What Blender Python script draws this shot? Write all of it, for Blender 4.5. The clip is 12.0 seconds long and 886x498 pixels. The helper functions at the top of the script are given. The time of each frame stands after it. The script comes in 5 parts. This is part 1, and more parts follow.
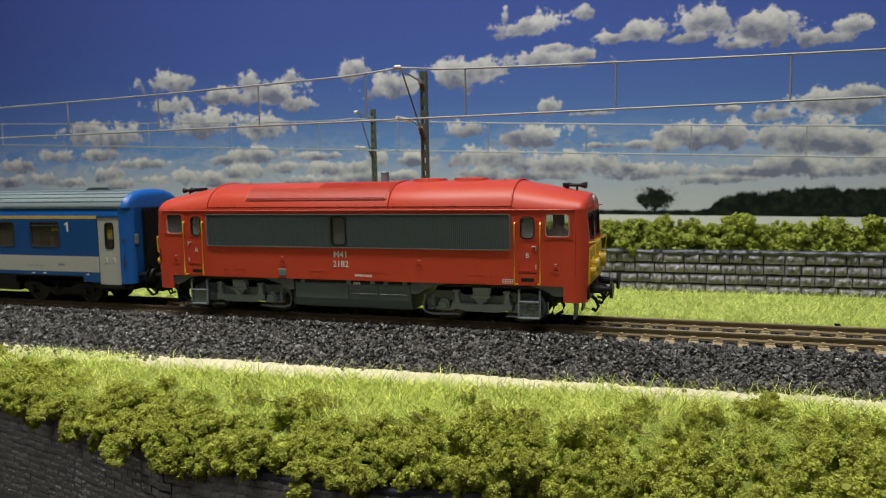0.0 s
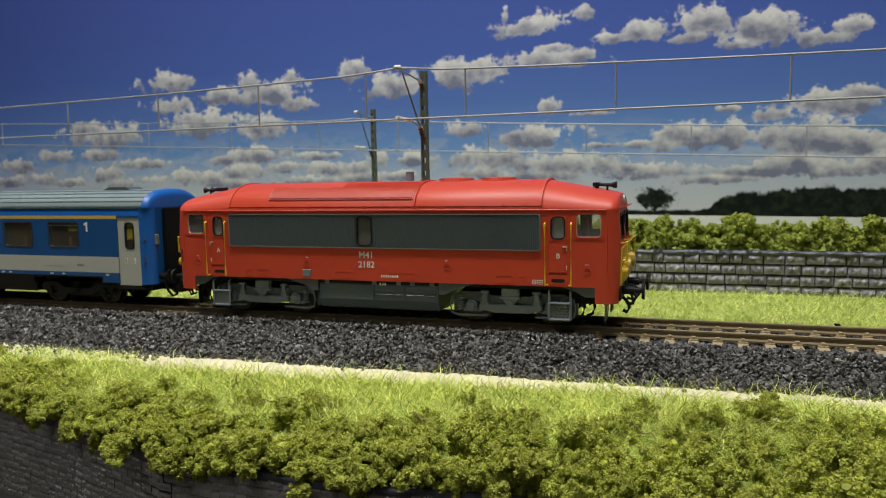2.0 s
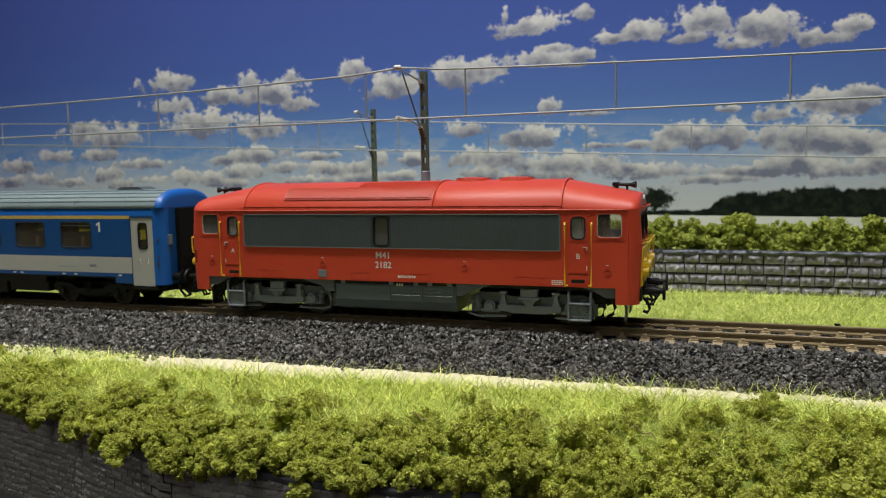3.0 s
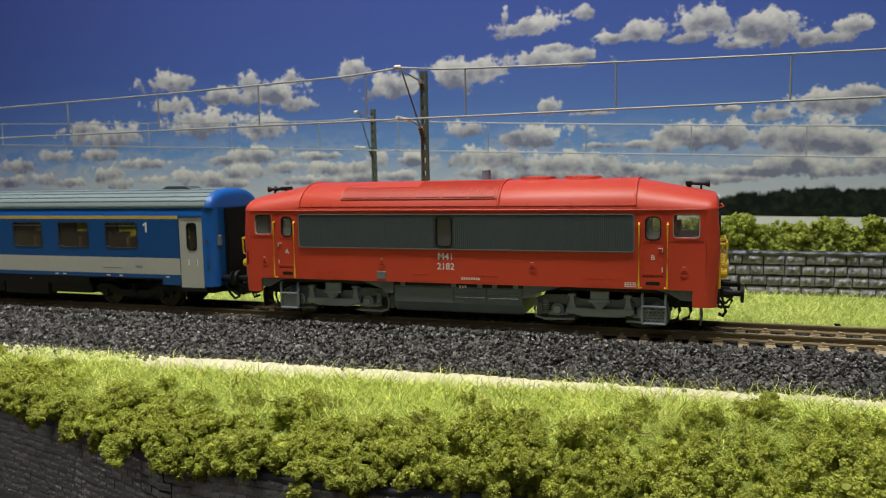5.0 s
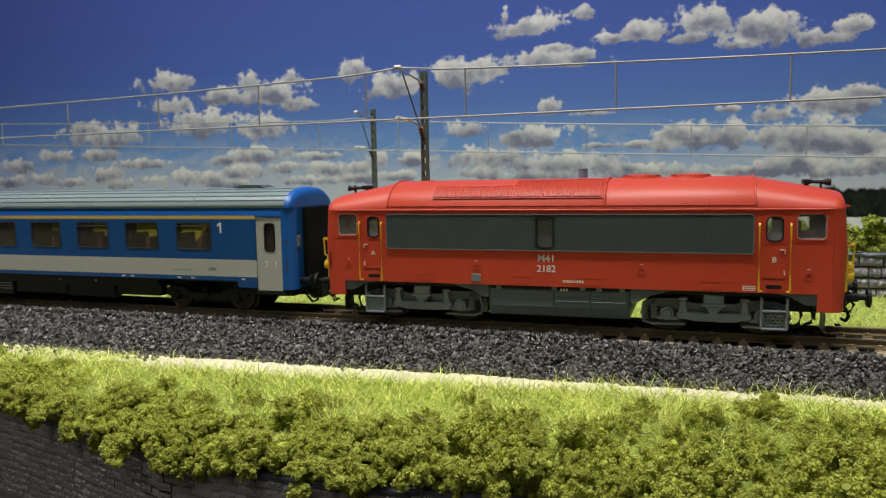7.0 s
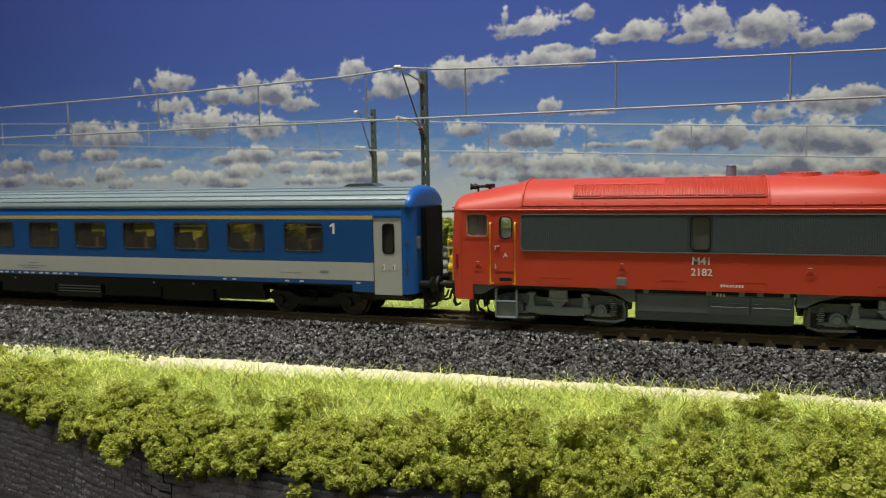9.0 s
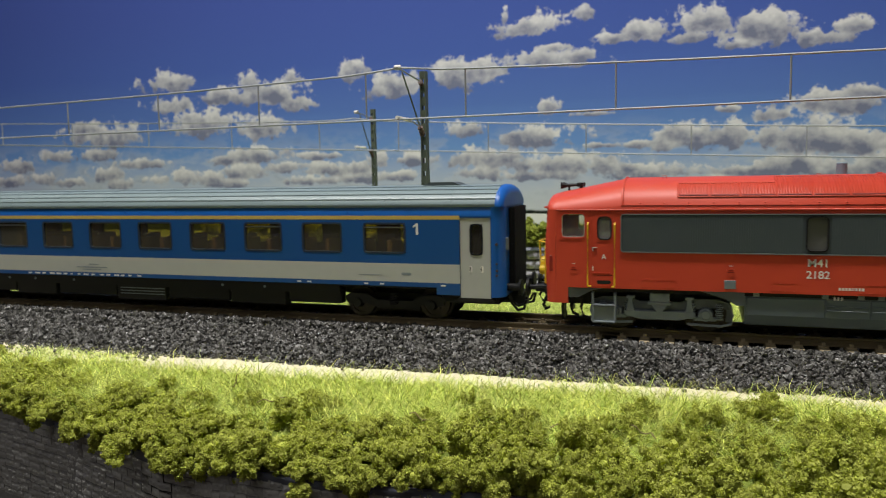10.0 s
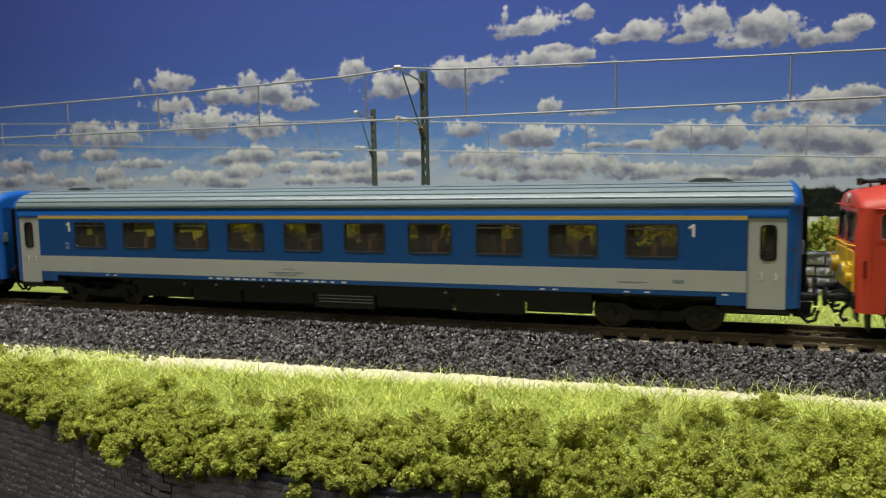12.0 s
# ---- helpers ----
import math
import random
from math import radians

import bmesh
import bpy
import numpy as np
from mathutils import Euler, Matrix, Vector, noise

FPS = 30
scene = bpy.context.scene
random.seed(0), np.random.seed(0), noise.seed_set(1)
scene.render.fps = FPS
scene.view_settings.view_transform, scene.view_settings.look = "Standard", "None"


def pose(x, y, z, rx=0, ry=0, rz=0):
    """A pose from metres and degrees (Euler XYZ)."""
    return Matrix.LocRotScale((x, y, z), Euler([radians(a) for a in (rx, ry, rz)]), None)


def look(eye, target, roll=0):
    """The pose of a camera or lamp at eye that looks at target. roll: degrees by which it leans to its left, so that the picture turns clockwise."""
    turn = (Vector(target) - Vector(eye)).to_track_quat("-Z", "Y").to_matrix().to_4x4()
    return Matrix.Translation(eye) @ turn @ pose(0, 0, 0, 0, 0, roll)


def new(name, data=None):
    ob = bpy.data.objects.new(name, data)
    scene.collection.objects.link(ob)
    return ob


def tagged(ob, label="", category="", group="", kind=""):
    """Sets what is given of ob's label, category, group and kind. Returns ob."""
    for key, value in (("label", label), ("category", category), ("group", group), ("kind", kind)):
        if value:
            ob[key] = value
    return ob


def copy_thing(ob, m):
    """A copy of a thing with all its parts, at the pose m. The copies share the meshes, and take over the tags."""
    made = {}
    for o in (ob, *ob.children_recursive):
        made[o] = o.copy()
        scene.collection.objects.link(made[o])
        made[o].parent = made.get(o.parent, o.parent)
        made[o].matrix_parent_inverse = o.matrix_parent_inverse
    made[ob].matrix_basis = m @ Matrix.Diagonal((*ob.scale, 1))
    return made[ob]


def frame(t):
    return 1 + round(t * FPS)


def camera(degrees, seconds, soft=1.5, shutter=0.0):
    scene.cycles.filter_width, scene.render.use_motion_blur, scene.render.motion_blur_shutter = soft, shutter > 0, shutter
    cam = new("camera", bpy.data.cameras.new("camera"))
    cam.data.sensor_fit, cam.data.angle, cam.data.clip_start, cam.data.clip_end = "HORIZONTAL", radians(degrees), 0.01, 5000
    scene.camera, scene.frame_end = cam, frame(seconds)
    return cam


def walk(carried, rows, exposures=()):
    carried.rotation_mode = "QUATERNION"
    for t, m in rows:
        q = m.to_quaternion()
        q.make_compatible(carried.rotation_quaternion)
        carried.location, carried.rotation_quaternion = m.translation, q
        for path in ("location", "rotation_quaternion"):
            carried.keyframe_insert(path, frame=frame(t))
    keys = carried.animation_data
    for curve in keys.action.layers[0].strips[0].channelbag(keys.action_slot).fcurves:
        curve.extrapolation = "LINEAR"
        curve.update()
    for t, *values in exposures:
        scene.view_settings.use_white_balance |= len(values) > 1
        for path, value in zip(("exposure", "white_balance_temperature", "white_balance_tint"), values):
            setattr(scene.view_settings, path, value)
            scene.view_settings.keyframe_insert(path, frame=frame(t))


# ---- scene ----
cam = camera(61.47, 12.0, soft=0.65, shutter=0.4)
cam.data.dof.use_dof, cam.data.dof.focus_distance, cam.data.dof.aperture_fstop = True, 0.185, 38.0
EYE = Vector((0.0, -0.24718, 0.04836))
WAY = Vector((-0.32415, 0.94113, -0.09579))
walk(cam, [(0.0, look(EYE, EYE + WAY, -1.013)), (12.0, look(EYE, EYE + WAY, -1.013))], exposures=((0.0, -0.14), (12.0, 0.0)))

# ---- light: a long lamp over the layout, and two added fills ----
world = bpy.data.worlds.new("room")
world.use_nodes = True
world.node_tree.nodes["Background"].inputs[0].default_value = (0.8, 0.85, 1.0, 1)
world.node_tree.nodes["Background"].inputs[1].default_value = 0.02
scene.world = world


def area(name, at, target, sx, sy, watts, colour):
    data = bpy.data.lights.new(name, "AREA")
    data.shape, data.size, data.size_y, data.energy, data.color = "RECTANGLE", sx, sy, watts, colour
    ob = new(name, data)
    ob.matrix_world = look(at, target)
    return ob


area("layout_lamp", (-0.14, -0.115, 0.62), (-0.14, -0.085, 0.0), 0.7, 0.06, 6.5, (1.0, 0.97, 0.94))
# two unseen fills, added to brighten the backdrop and the near sides
area("backdrop_fill", (-0.42, 0.14, 0.75), (-0.42, 0.20, 0.0), 1.1, 0.06, 1.2, (1.0, 0.97, 0.93))
area("front_fill", (-0.25, -1.0, 1.2), (-0.1, 0.0, 0.0), 0.9, 0.9, 3.2, (1.0, 0.98, 0.97))

# ---- helpers: everything below is modelled in millimetres ----
MM = 0.001
rng = random.Random(7)


def part(name, bm, material, parent=None, label="", smooth=None, kind=""):
    bmesh.ops.recalc_face_normals(bm, faces=bm.faces)
    bm.transform(Matrix.Scale(MM, 4))
    me = bpy.data.meshes.new(name)
    bm.to_mesh(me)
    bm.free()
    me.materials.append(material)
    if smooth is not None:
        for p in me.polygons:
            p.use_smooth = True
        me.set_sharp_from_angle(angle=radians(smooth))
    ob = new(name, me)
    ob.parent = parent
    return tagged(ob, label, kind=kind)


def soup(name, verts, faces, material, parent=None, smooth=False):
    me = bpy.data.meshes.new(name)
    me.from_pydata((np.asarray(verts) * MM).tolist(), [], [tuple(f) for f in faces])
    me.materials.append(material)
    if smooth:
        me.polygons.foreach_set("use_smooth", [True] * len(me.polygons))
    ob = new(name, me)
    ob.parent = parent
    return ob


def thing(name, label, category, x=0, y=0, z=0, group=""):
    ob = new(name)
    ob.empty_display_size = 0.01
    ob.location = (x * MM, y * MM, z * MM)
    return tagged(ob, label, category, group)


def box(bm, x0, x1, y0, y1, z0, z1, bevel=0.0, seg=2):
    vs = bmesh.ops.create_cube(bm, size=1)["verts"]
    for v in vs:
        v.co = Vector(((x0 + x1) / 2 + v.co.x * (x1 - x0), (y0 + y1) / 2 + v.co.y * (y1 - y0), (z0 + z1) / 2 + v.co.z * (z1 - z0)))
    if bevel:
        es = list({e for v in vs for e in v.link_edges})
        bmesh.ops.bevel(bm, geom=es, offset=bevel, segments=seg, affect="EDGES", profile=0.5)
    return bm


def rod(bm, a, b, r, r2=None, seg=12):
    a, b = Vector(a), Vector(b)
    d = b - a
    m = Matrix.Translation((a + b) / 2) @ d.to_track_quat("Z", "Y").to_matrix().to_4x4()
    bmesh.ops.create_cone(bm, cap_ends=True, segments=seg, radius1=r, radius2=r if r2 is None else r2, depth=d.length, matrix=m)
    return bm


def chain(bm, pts, r, seg=8):
    """A bent rod along the points."""
    pts = [Vector(p) for p in pts]
    rings = []
    for i, p in enumerate(pts):
        d = (pts[min(i + 1, len(pts) - 1)] - pts[max(i - 1, 0)]).normalized()
        q = d.to_track_quat("Z", "Y")
        rings.append([bm.verts.new(p + q @ Vector((r * math.cos(2 * math.pi * k / seg), r * math.sin(2 * math.pi * k / seg), 0))) for k in range(seg)])
    for a, b in zip(rings, rings[1:]):
        for k in range(seg):
            bm.faces.new((a[k], a[(k + 1) % seg], b[(k + 1) % seg], b[k]))
    bm.faces.new(rings[0][::-1]), bm.faces.new(rings[-1])
    return bm


def prism(bm, outline, y0, y1):
    """An outline of (x, z) carried from y0 to y1."""
    a = [bm.verts.new((x, y0, z)) for x, z in outline]
    b = [bm.verts.new((x, y1, z)) for x, z in outline]
    n = len(a)
    bm.faces.new(a), bm.faces.new(b[::-1])
    for i in range(n):
        bm.faces.new((a[i], b[i], b[(i + 1) % n], a[(i + 1) % n]))
    return bm


def loft(bm, rings, closed=True, caps=True):
    rs = [[bm.verts.new(p) for p in ring] for ring in rings]
    n = len(rs[0])
    for a, b in zip(rs, rs[1:]):
        for i in range(n if closed else n - 1):
            j = (i + 1) % n
            bm.faces.new((a[i], a[j], b[j], b[i]))
    if caps:
        bm.faces.new(rs[0][::-1]), bm.faces.new(rs[-1])
    return bm


def rounded(x0, x1, z0, z1, r, seg=4):
    pts = []
    for cx, cz, a0 in ((x1 - r, z1 - r, 0), (x0 + r, z1 - r, 90), (x0 + r, z0 + r, 180), (x1 - r, z0 + r, 270)):
        for k in range(seg + 1):
            a = radians(a0 + 90 * k / seg)
            pts.append((cx + r * math.cos(a), cz + r * math.sin(a)))
    return pts


def ring(bm, x0, x1, z0, z1, r, w, y0, y1, ro=None):
    """A rounded window frame of width w round the opening, from y0 to y1."""
    o, i = rounded(x0 - w, x1 + w, z0 - w, z1 + w, r + w if ro is None else ro), rounded(x0, x1, z0, z1, r)
    loops = [[(x, y0, z) for x, z in i], [(x, y0, z) for x, z in o], [(x, y1, z) for x, z in o], [(x, y1, z) for x, z in i]]
    rs = [[bm.verts.new(p) for p in l] for l in loops]
    n = len(i)
    for a, b in zip(rs, rs[1:] + rs[:1]):
        for k in range(n):
            bm.faces.new((a[k], a[(k + 1) % n], b[(k + 1) % n], b[k]))
    return bm


def pierced(bm, x0, x1, z0, z1, holes, y0, y1):
    """An upright plate from y0 to y1 with rectangular openings (x0, x1, z0, z1) through it."""
    xs = sorted({x0, x1, *[h[0] for h in holes], *[h[1] for h in holes]})
    zs = sorted({z0, z1, *[h[2] for h in holes], *[h[3] for h in holes]})

    def solid(i, j):
        if not (0 <= i < len(xs) - 1 and 0 <= j < len(zs) - 1):
            return False
        cx, cz = (xs[i] + xs[i + 1]) / 2, (zs[j] + zs[j + 1]) / 2
        return not any(h[0] < cx < h[1] and h[2] < cz < h[3] for h in holes)

    made = {}

    def v(i, j, y):
        if (i, j, y) not in made:
            made[i, j, y] = bm.verts.new((xs[i], y, zs[j]))
        return made[i, j, y]

    for i in range(len(xs) - 1):
        for j in range(len(zs) - 1):
            if not solid(i, j):
                continue
            for y in (y0, y1):
                bm.faces.new((v(i, j, y), v(i + 1, j, y), v(i + 1, j + 1, y), v(i, j + 1, y)))
            for di, dj, p, q in ((-1, 0, (0, 0), (0, 1)), (1, 0, (1, 0), (1, 1)), (0, -1, (0, 0), (1, 0)), (0, 1, (0, 1), (1, 1))):
                if not solid(i + di, j + dj):
                    bm.faces.new((v(i + p[0], j + p[1], y0), v(i + q[0], j + q[1], y0), v(i + q[0], j + q[1], y1), v(i + p[0], j + p[1], y1)))
    return bm


def lettering(name, text, size, x, y, z, material, parent, turn=0):
    data = bpy.data.curves.new(name, "FONT")
    data.body, data.size, data.align_x, data.align_y, data.extrude = text, size * MM, "CENTER", "CENTER", 0.02 * MM
    data.offset = size * MM * 0.014
    data.materials.append(material)
    ob = new(name, data)
    ob.parent = parent
    ob.matrix_basis = Matrix.Translation((x * MM, y * MM, z * MM)) @ pose(0, 0, 0, 90, 0, turn)
    return ob


# ---- materials ----
def mat(name, colour, rough=0.5, metal=0.0, var=0.15, scale=300.0, fine=3000.0, bump=0.1, spec=0.5, coat=0.0, island=0.0, obrand=0.0, dirt_glint=None, alt=None, thin=0.0):
    m = bpy.data.materials.new(name)
    m.use_nodes = True
    nt = m.node_tree
    nd, ln = nt.nodes, nt.links
    b = nd["Principled BSDF"]
    b.inputs["Roughness"].default_value, b.inputs["Metallic"].default_value = rough, metal
    b.inputs["Specular IOR Level"].default_value, b.inputs["Coat Weight"].default_value = spec, coat
    co = nd.new("ShaderNodeTexCoord")

    def noise_at(s, detail=4):
        n = nd.new("ShaderNodeTexNoise")
        n.inputs["Scale"].default_value, n.inputs["Detail"].default_value = s, detail
        ln.new(co.outputs["Object"], n.inputs["Vector"])
        return n.outputs["Fac"]

    def mul(a, k, c):
        n = nd.new("ShaderNodeMath")
        n.operation = "MULTIPLY_ADD"
        ln.new(a, n.inputs[0])
        n.inputs[1].default_value = k
        if isinstance(c, float):
            n.inputs[2].default_value = c
        else:
            ln.new(c, n.inputs[2])
        return n.outputs[0]

    big, small = noise_at(scale), noise_at(fine)
    v = mul(small, var, mul(big, 2 * var, 1.0 - 1.5 * var))
    if island:
        g = nd.new("ShaderNodeNewGeometry")
        v = mul(g.outputs["Random Per Island"], island, mul(v, 1.0, -island / 2))
    if obrand:
        g = nd.new("ShaderNodeObjectInfo")
        v = mul(g.outputs["Random"], obrand, mul(v, 1.0, -obrand / 2))
    mx = nd.new("ShaderNodeMix")
    mx.data_type, mx.blend_type = "RGBA", "MULTIPLY"
    mx.inputs[0].default_value = 1.0
    mx.inputs[6].default_value = (*colour, 1)
    ln.new(v, mx.inputs[7])
    out = mx.outputs[2]
    if alt:
        g = nd.new("ShaderNodeNewGeometry")
        wn = nd.new("ShaderNodeTexWhiteNoise")
        wn.noise_dimensions = "1D"
        ln.new(g.outputs["Random Per Island"], wn.inputs["W"])
        pick = nd.new("ShaderNodeMix")
        pick.data_type = "RGBA"
        ln.new(wn.outputs["Value"], pick.inputs[0])
        pick.inputs[6].default_value, pick.inputs[7].default_value = (*colour, 1), (*alt, 1)
        ln.new(pick.outputs[2], mx.inputs[6])
    # patches of a second colour: dirt, and highlights painted in
    if dirt_glint:
        d = nd.new("ShaderNodeMix")
        d.data_type = "RGBA"
        r = nd.new("ShaderNodeMapRange")
        r.inputs[1].default_value, r.inputs[2].default_value, r.inputs[4].default_value = 0.5, 0.75, dirt_glint[1]
        ln.new(noise_at(scale * 1.7, 6), r.inputs[0])
        ln.new(r.outputs[0], d.inputs[0])
        ln.new(out, d.inputs[6])
        d.inputs[7].default_value = (*dirt_glint[0], 1)
        out = d.outputs[2]
    ln.new(out, b.inputs["Base Color"])
    ln.new(mul(big, 0.16, rough - 0.08), b.inputs["Roughness"])
    if bump:
        bp = nd.new("ShaderNodeBump")
        bp.inputs["Strength"].default_value, bp.inputs["Distance"].default_value = bump, 0.0004
        ln.new(small, bp.inputs["Height"])
        ln.new(bp.outputs[0], b.inputs["Normal"])
    if thin:
        # light that seeps through thin crumbs
        tr, both = nd.new("ShaderNodeBsdfTranslucent"), nd.new("ShaderNodeMixShader")
        ln.new(out, tr.inputs[0])
        both.inputs[0].default_value = thin
        ln.new(b.outputs[0], both.inputs[1]), ln.new(tr.outputs[0], both.inputs[2])
        ln.new(both.outputs[0], nd["Material Output"].inputs[0])
    return m


def glass_mat(name, tint, clear, pale_mix=0.0):
    m = bpy.data.materials.new(name)
    m.use_nodes = True
    nd, ln = m.node_tree.nodes, m.node_tree.links
    t, g, x = nd.new("ShaderNodeBsdfTransparent"), nd.new("ShaderNodeBsdfGlossy"), nd.new("ShaderNodeMixShader")
    f = nd.new("ShaderNodeFresnel")
    f.inputs[0].default_value = 1.33
    t.inputs[0].default_value = (*[c * clear for c in tint], 1)
    g.inputs["Roughness"].default_value = 0.06
    ln.new(f.outputs[0], x.inputs[0]), ln.new(t.outputs[0], x.inputs[1]), ln.new(g.outputs[0], x.inputs[2])
    # a share of pale diffuse colour mixed into the pane
    df, y = nd.new("ShaderNodeBsdfDiffuse"), nd.new("ShaderNodeMixShader")
    df.inputs[0].default_value, y.inputs[0].default_value = (0.75, 0.74, 0.68, 1), pale_mix
    ln.new(x.outputs[0], y.inputs[1]), ln.new(df.outputs[0], y.inputs[2])
    ln.new(y.outputs[0], nd["Material Output"].inputs[0])
    return m


RED = mat("loco_red", (0.52, 0.056, 0.026), 0.42, spec=0.4, var=0.05, scale=60, fine=6000, bump=0.02)
GREY = mat("bogie_grey", (0.185, 0.22, 0.245), 0.42, var=0.2, scale=400, fine=5000, bump=0.1)
DGREY = mat("tank_grey", (0.088, 0.113, 0.135), 0.42, var=0.1, scale=200, fine=5000, bump=0.05)
GRILLE = mat("grille_grey", (0.056, 0.070, 0.077), 0.5, var=0.1, scale=200, bump=0.05)
RUBBER = mat("black_rubber", (0.006, 0.006, 0.006), 0.85, var=0.2, spec=0.2, bump=0.2)
# bogie grey darkened: the shade behind the springs and hangers is painted in
SHADEDFRAME = mat("bogie_frame_shaded", (0.085, 0.10, 0.112), 0.5, var=0.25, scale=400, fine=5000, bump=0.15)
BLACK = mat("black_plastic", (0.009, 0.009, 0.009), 0.55, var=0.2, bump=0.1, spec=0.3)
YELLOW = mat("yellow_paint", (0.72, 0.47, 0.02), 0.4, var=0.08, bump=0.03)
WHITE = mat("white_print", (0.7, 0.68, 0.64), 0.5, var=0.05, bump=0.0)
STEEL = mat("steel", (0.35, 0.35, 0.34), 0.35, 0.9, var=0.15, bump=0.05)
TREAD = mat("wheel_dark_steel", (0.05, 0.04, 0.034), 0.5, 0.4, var=0.2, bump=0.05)
BLUE = mat("coach_blue", (0.008, 0.068, 0.23), 0.38, var=0.05, scale=60, bump=0.02)
# lit copy of the coach blue, for curved parts that catch the top light
BLUELIT = mat("coach_lit_blue", (0.010, 0.105, 0.40), 0.35, var=0.04, scale=60, bump=0.02)
CREAM = mat("coach_grey_white", (0.40, 0.41, 0.38), 0.45, var=0.05, bump=0.02)
GOLD = mat("coach_yellow_line", (0.52, 0.38, 0.10), 0.45, var=0.05, bump=0.02)
ROOFGREY = mat("coach_roof_grey", (0.18, 0.235, 0.24), 0.36, var=0.06, scale=80, bump=0.03)
SLAT = mat("slat_grey", (0.076, 0.094, 0.102), 0.42, var=0.08, scale=200, bump=0.05)
RIM = mat("grille_rim_grey", (0.15, 0.165, 0.165), 0.4, var=0.08, bump=0.03)
BROWN = mat("seat_brown", (0.36, 0.22, 0.14), 0.6, var=0.2, bump=0.1)
CLEAR = glass_mat("clear_plastic", (0.96, 0.96, 0.92), 0.95, 0.07)
TINT = glass_mat("tinted_plastic", (0.95, 0.87, 0.56), 0.84, 0.03)
RAIL = mat("rail_brown", (0.20, 0.155, 0.085), 0.45, 0.2, var=0.2, scale=200, bump=0.1)
SLEEPER = mat("sleeper_brown", (0.34, 0.275, 0.16), 0.65, var=0.2, scale=500, bump=0.3)
# pale patches: stone dust, and bright facets put into the colour
STONE = mat("ballast_stone", (0.068, 0.066, 0.060), 0.27, var=0.35, scale=1500, fine=6000, bump=0.3, island=1.9, dirt_glint=((0.34, 0.33, 0.30), 0.34))
SOIL = mat("sand_ground", (0.72, 0.66, 0.47), 0.9, var=0.3, scale=150, fine=2500, bump=0.5)
DARKSOIL = mat("ballast_bed", (0.05, 0.05, 0.05), 0.9, var=0.3, scale=500, bump=0.4)
GRASS = mat("static_grass", (0.28, 0.43, 0.045), 0.55, var=0.2, scale=40, fine=400, bump=0.0, island=0.9, alt=(0.86, 0.86, 0.21))
GRASSFAR = mat("pale_static_grass", (0.44, 0.60, 0.11), 0.6, var=0.2, scale=40, fine=400, bump=0.0, island=0.6, alt=(0.82, 0.84, 0.27))
# same patches of dust and painted bright facets as the bed stones
LOOSE = mat("loose_ballast_stone", (0.068, 0.066, 0.060), 0.27, var=0.35, scale=1500, fine=6000, bump=0.3, obrand=1.9, dirt_glint=((0.34, 0.33, 0.30), 0.34))
TURF = mat("turf_base", (0.26, 0.32, 0.05), 0.9, var=0.3, scale=150, fine=2500, bump=0.5)
FOAM = mat("foam_foliage", (0.57, 0.61, 0.115), 0.8, var=0.2, scale=120, fine=1500, bump=0.2, island=0.5, thin=0.42)
HEDGE = mat("hedge_foliage", (0.37, 0.43, 0.065), 0.8, var=0.3, scale=100, fine=1500, bump=0.2, island=0.4, thin=0.25)
# pale patches paint highlights onto the crowns of the blocks
MASONRY = mat("dark_masonry", (0.27, 0.26, 0.295), 0.42, var=0.4, scale=300, fine=900, bump=1.0, obrand=0.5, dirt_glint=((0.30, 0.30, 0.32), 0.15))
JOINT = mat("masonry_joint", (0.045, 0.045, 0.05), 0.7, var=0.3, scale=500, bump=0.4)
FRONTSTONE = mat("front_masonry", (0.42, 0.41, 0.39), 0.6, var=0.3, scale=300, fine=2500, bump=0.5, obrand=0.3)
MAST = mat("mast_green", (0.085, 0.105, 0.07), 0.5, var=0.15, scale=400, bump=0.1)
WIRE = mat("wire_grey", (0.34, 0.36, 0.375), 0.5, 0.4, var=0.1, bump=0.05)
INSUL = mat("insulator_brown", (0.09, 0.05, 0.04), 0.3, var=0.1, bump=0.05)
COPING = mat("plastic_coping", (0.10, 0.11, 0.14), 0.35, var=0.3, scale=200, fine=1500, bump=0.4)
PALE = mat("pale_plastic_rim", (0.45, 0.40, 0.34), 0.35, var=0.1, bump=0.02)
MILKY = mat("grey_pane", (0.12, 0.12, 0.112), 0.2, var=0.15, scale=150, bump=0.02)
CABGREY = mat("cab_lining", (0.50, 0.52, 0.42), 0.6, var=0.1, bump=0.02)
FRONTJOINT = mat("front_joint", (0.29, 0.285, 0.275), 0.7, var=0.3, scale=500, bump=0.4)
STACK = mat("exhaust_grey", (0.17, 0.25, 0.31), 0.6, var=0.1, bump=0.05)
MILKGLASS = glass_mat("milky_plastic", (0.95, 0.96, 0.9), 0.95, 0.2)
DARKRED = mat("dark_red_hatch_and_shade", (0.22, 0.012, 0.008), 0.4, var=0.1, bump=0.02)
PLASTER = mat("room_wall_paint", (0.55, 0.54, 0.52), 0.8, var=0.05, scale=3, fine=200, bump=0.05)
FLOORING = mat("room_floor", (0.22, 0.17, 0.12), 0.6, var=0.2, scale=5, fine=200, bump=0.05)
BOARD = mat("baseboard_wood", (0.25, 0.18, 0.10), 0.7, var=0.2, scale=20, fine=300, bump=0.1)

# ---- the room round the layout ----
bm = bmesh.new()
box(bm, -2200, 2000, -2200, 1500, -1120, -1100)
tagged(part("floor", bm, FLOORING, label="plain brown floor of the room"), kind="structure")
bm = bmesh.new()
box(bm, -2200, 2000, -2200, 1500, 1400, 1420)
tagged(part("ceiling", bm, PLASTER, label="plain white ceiling of the room"), kind="structure")
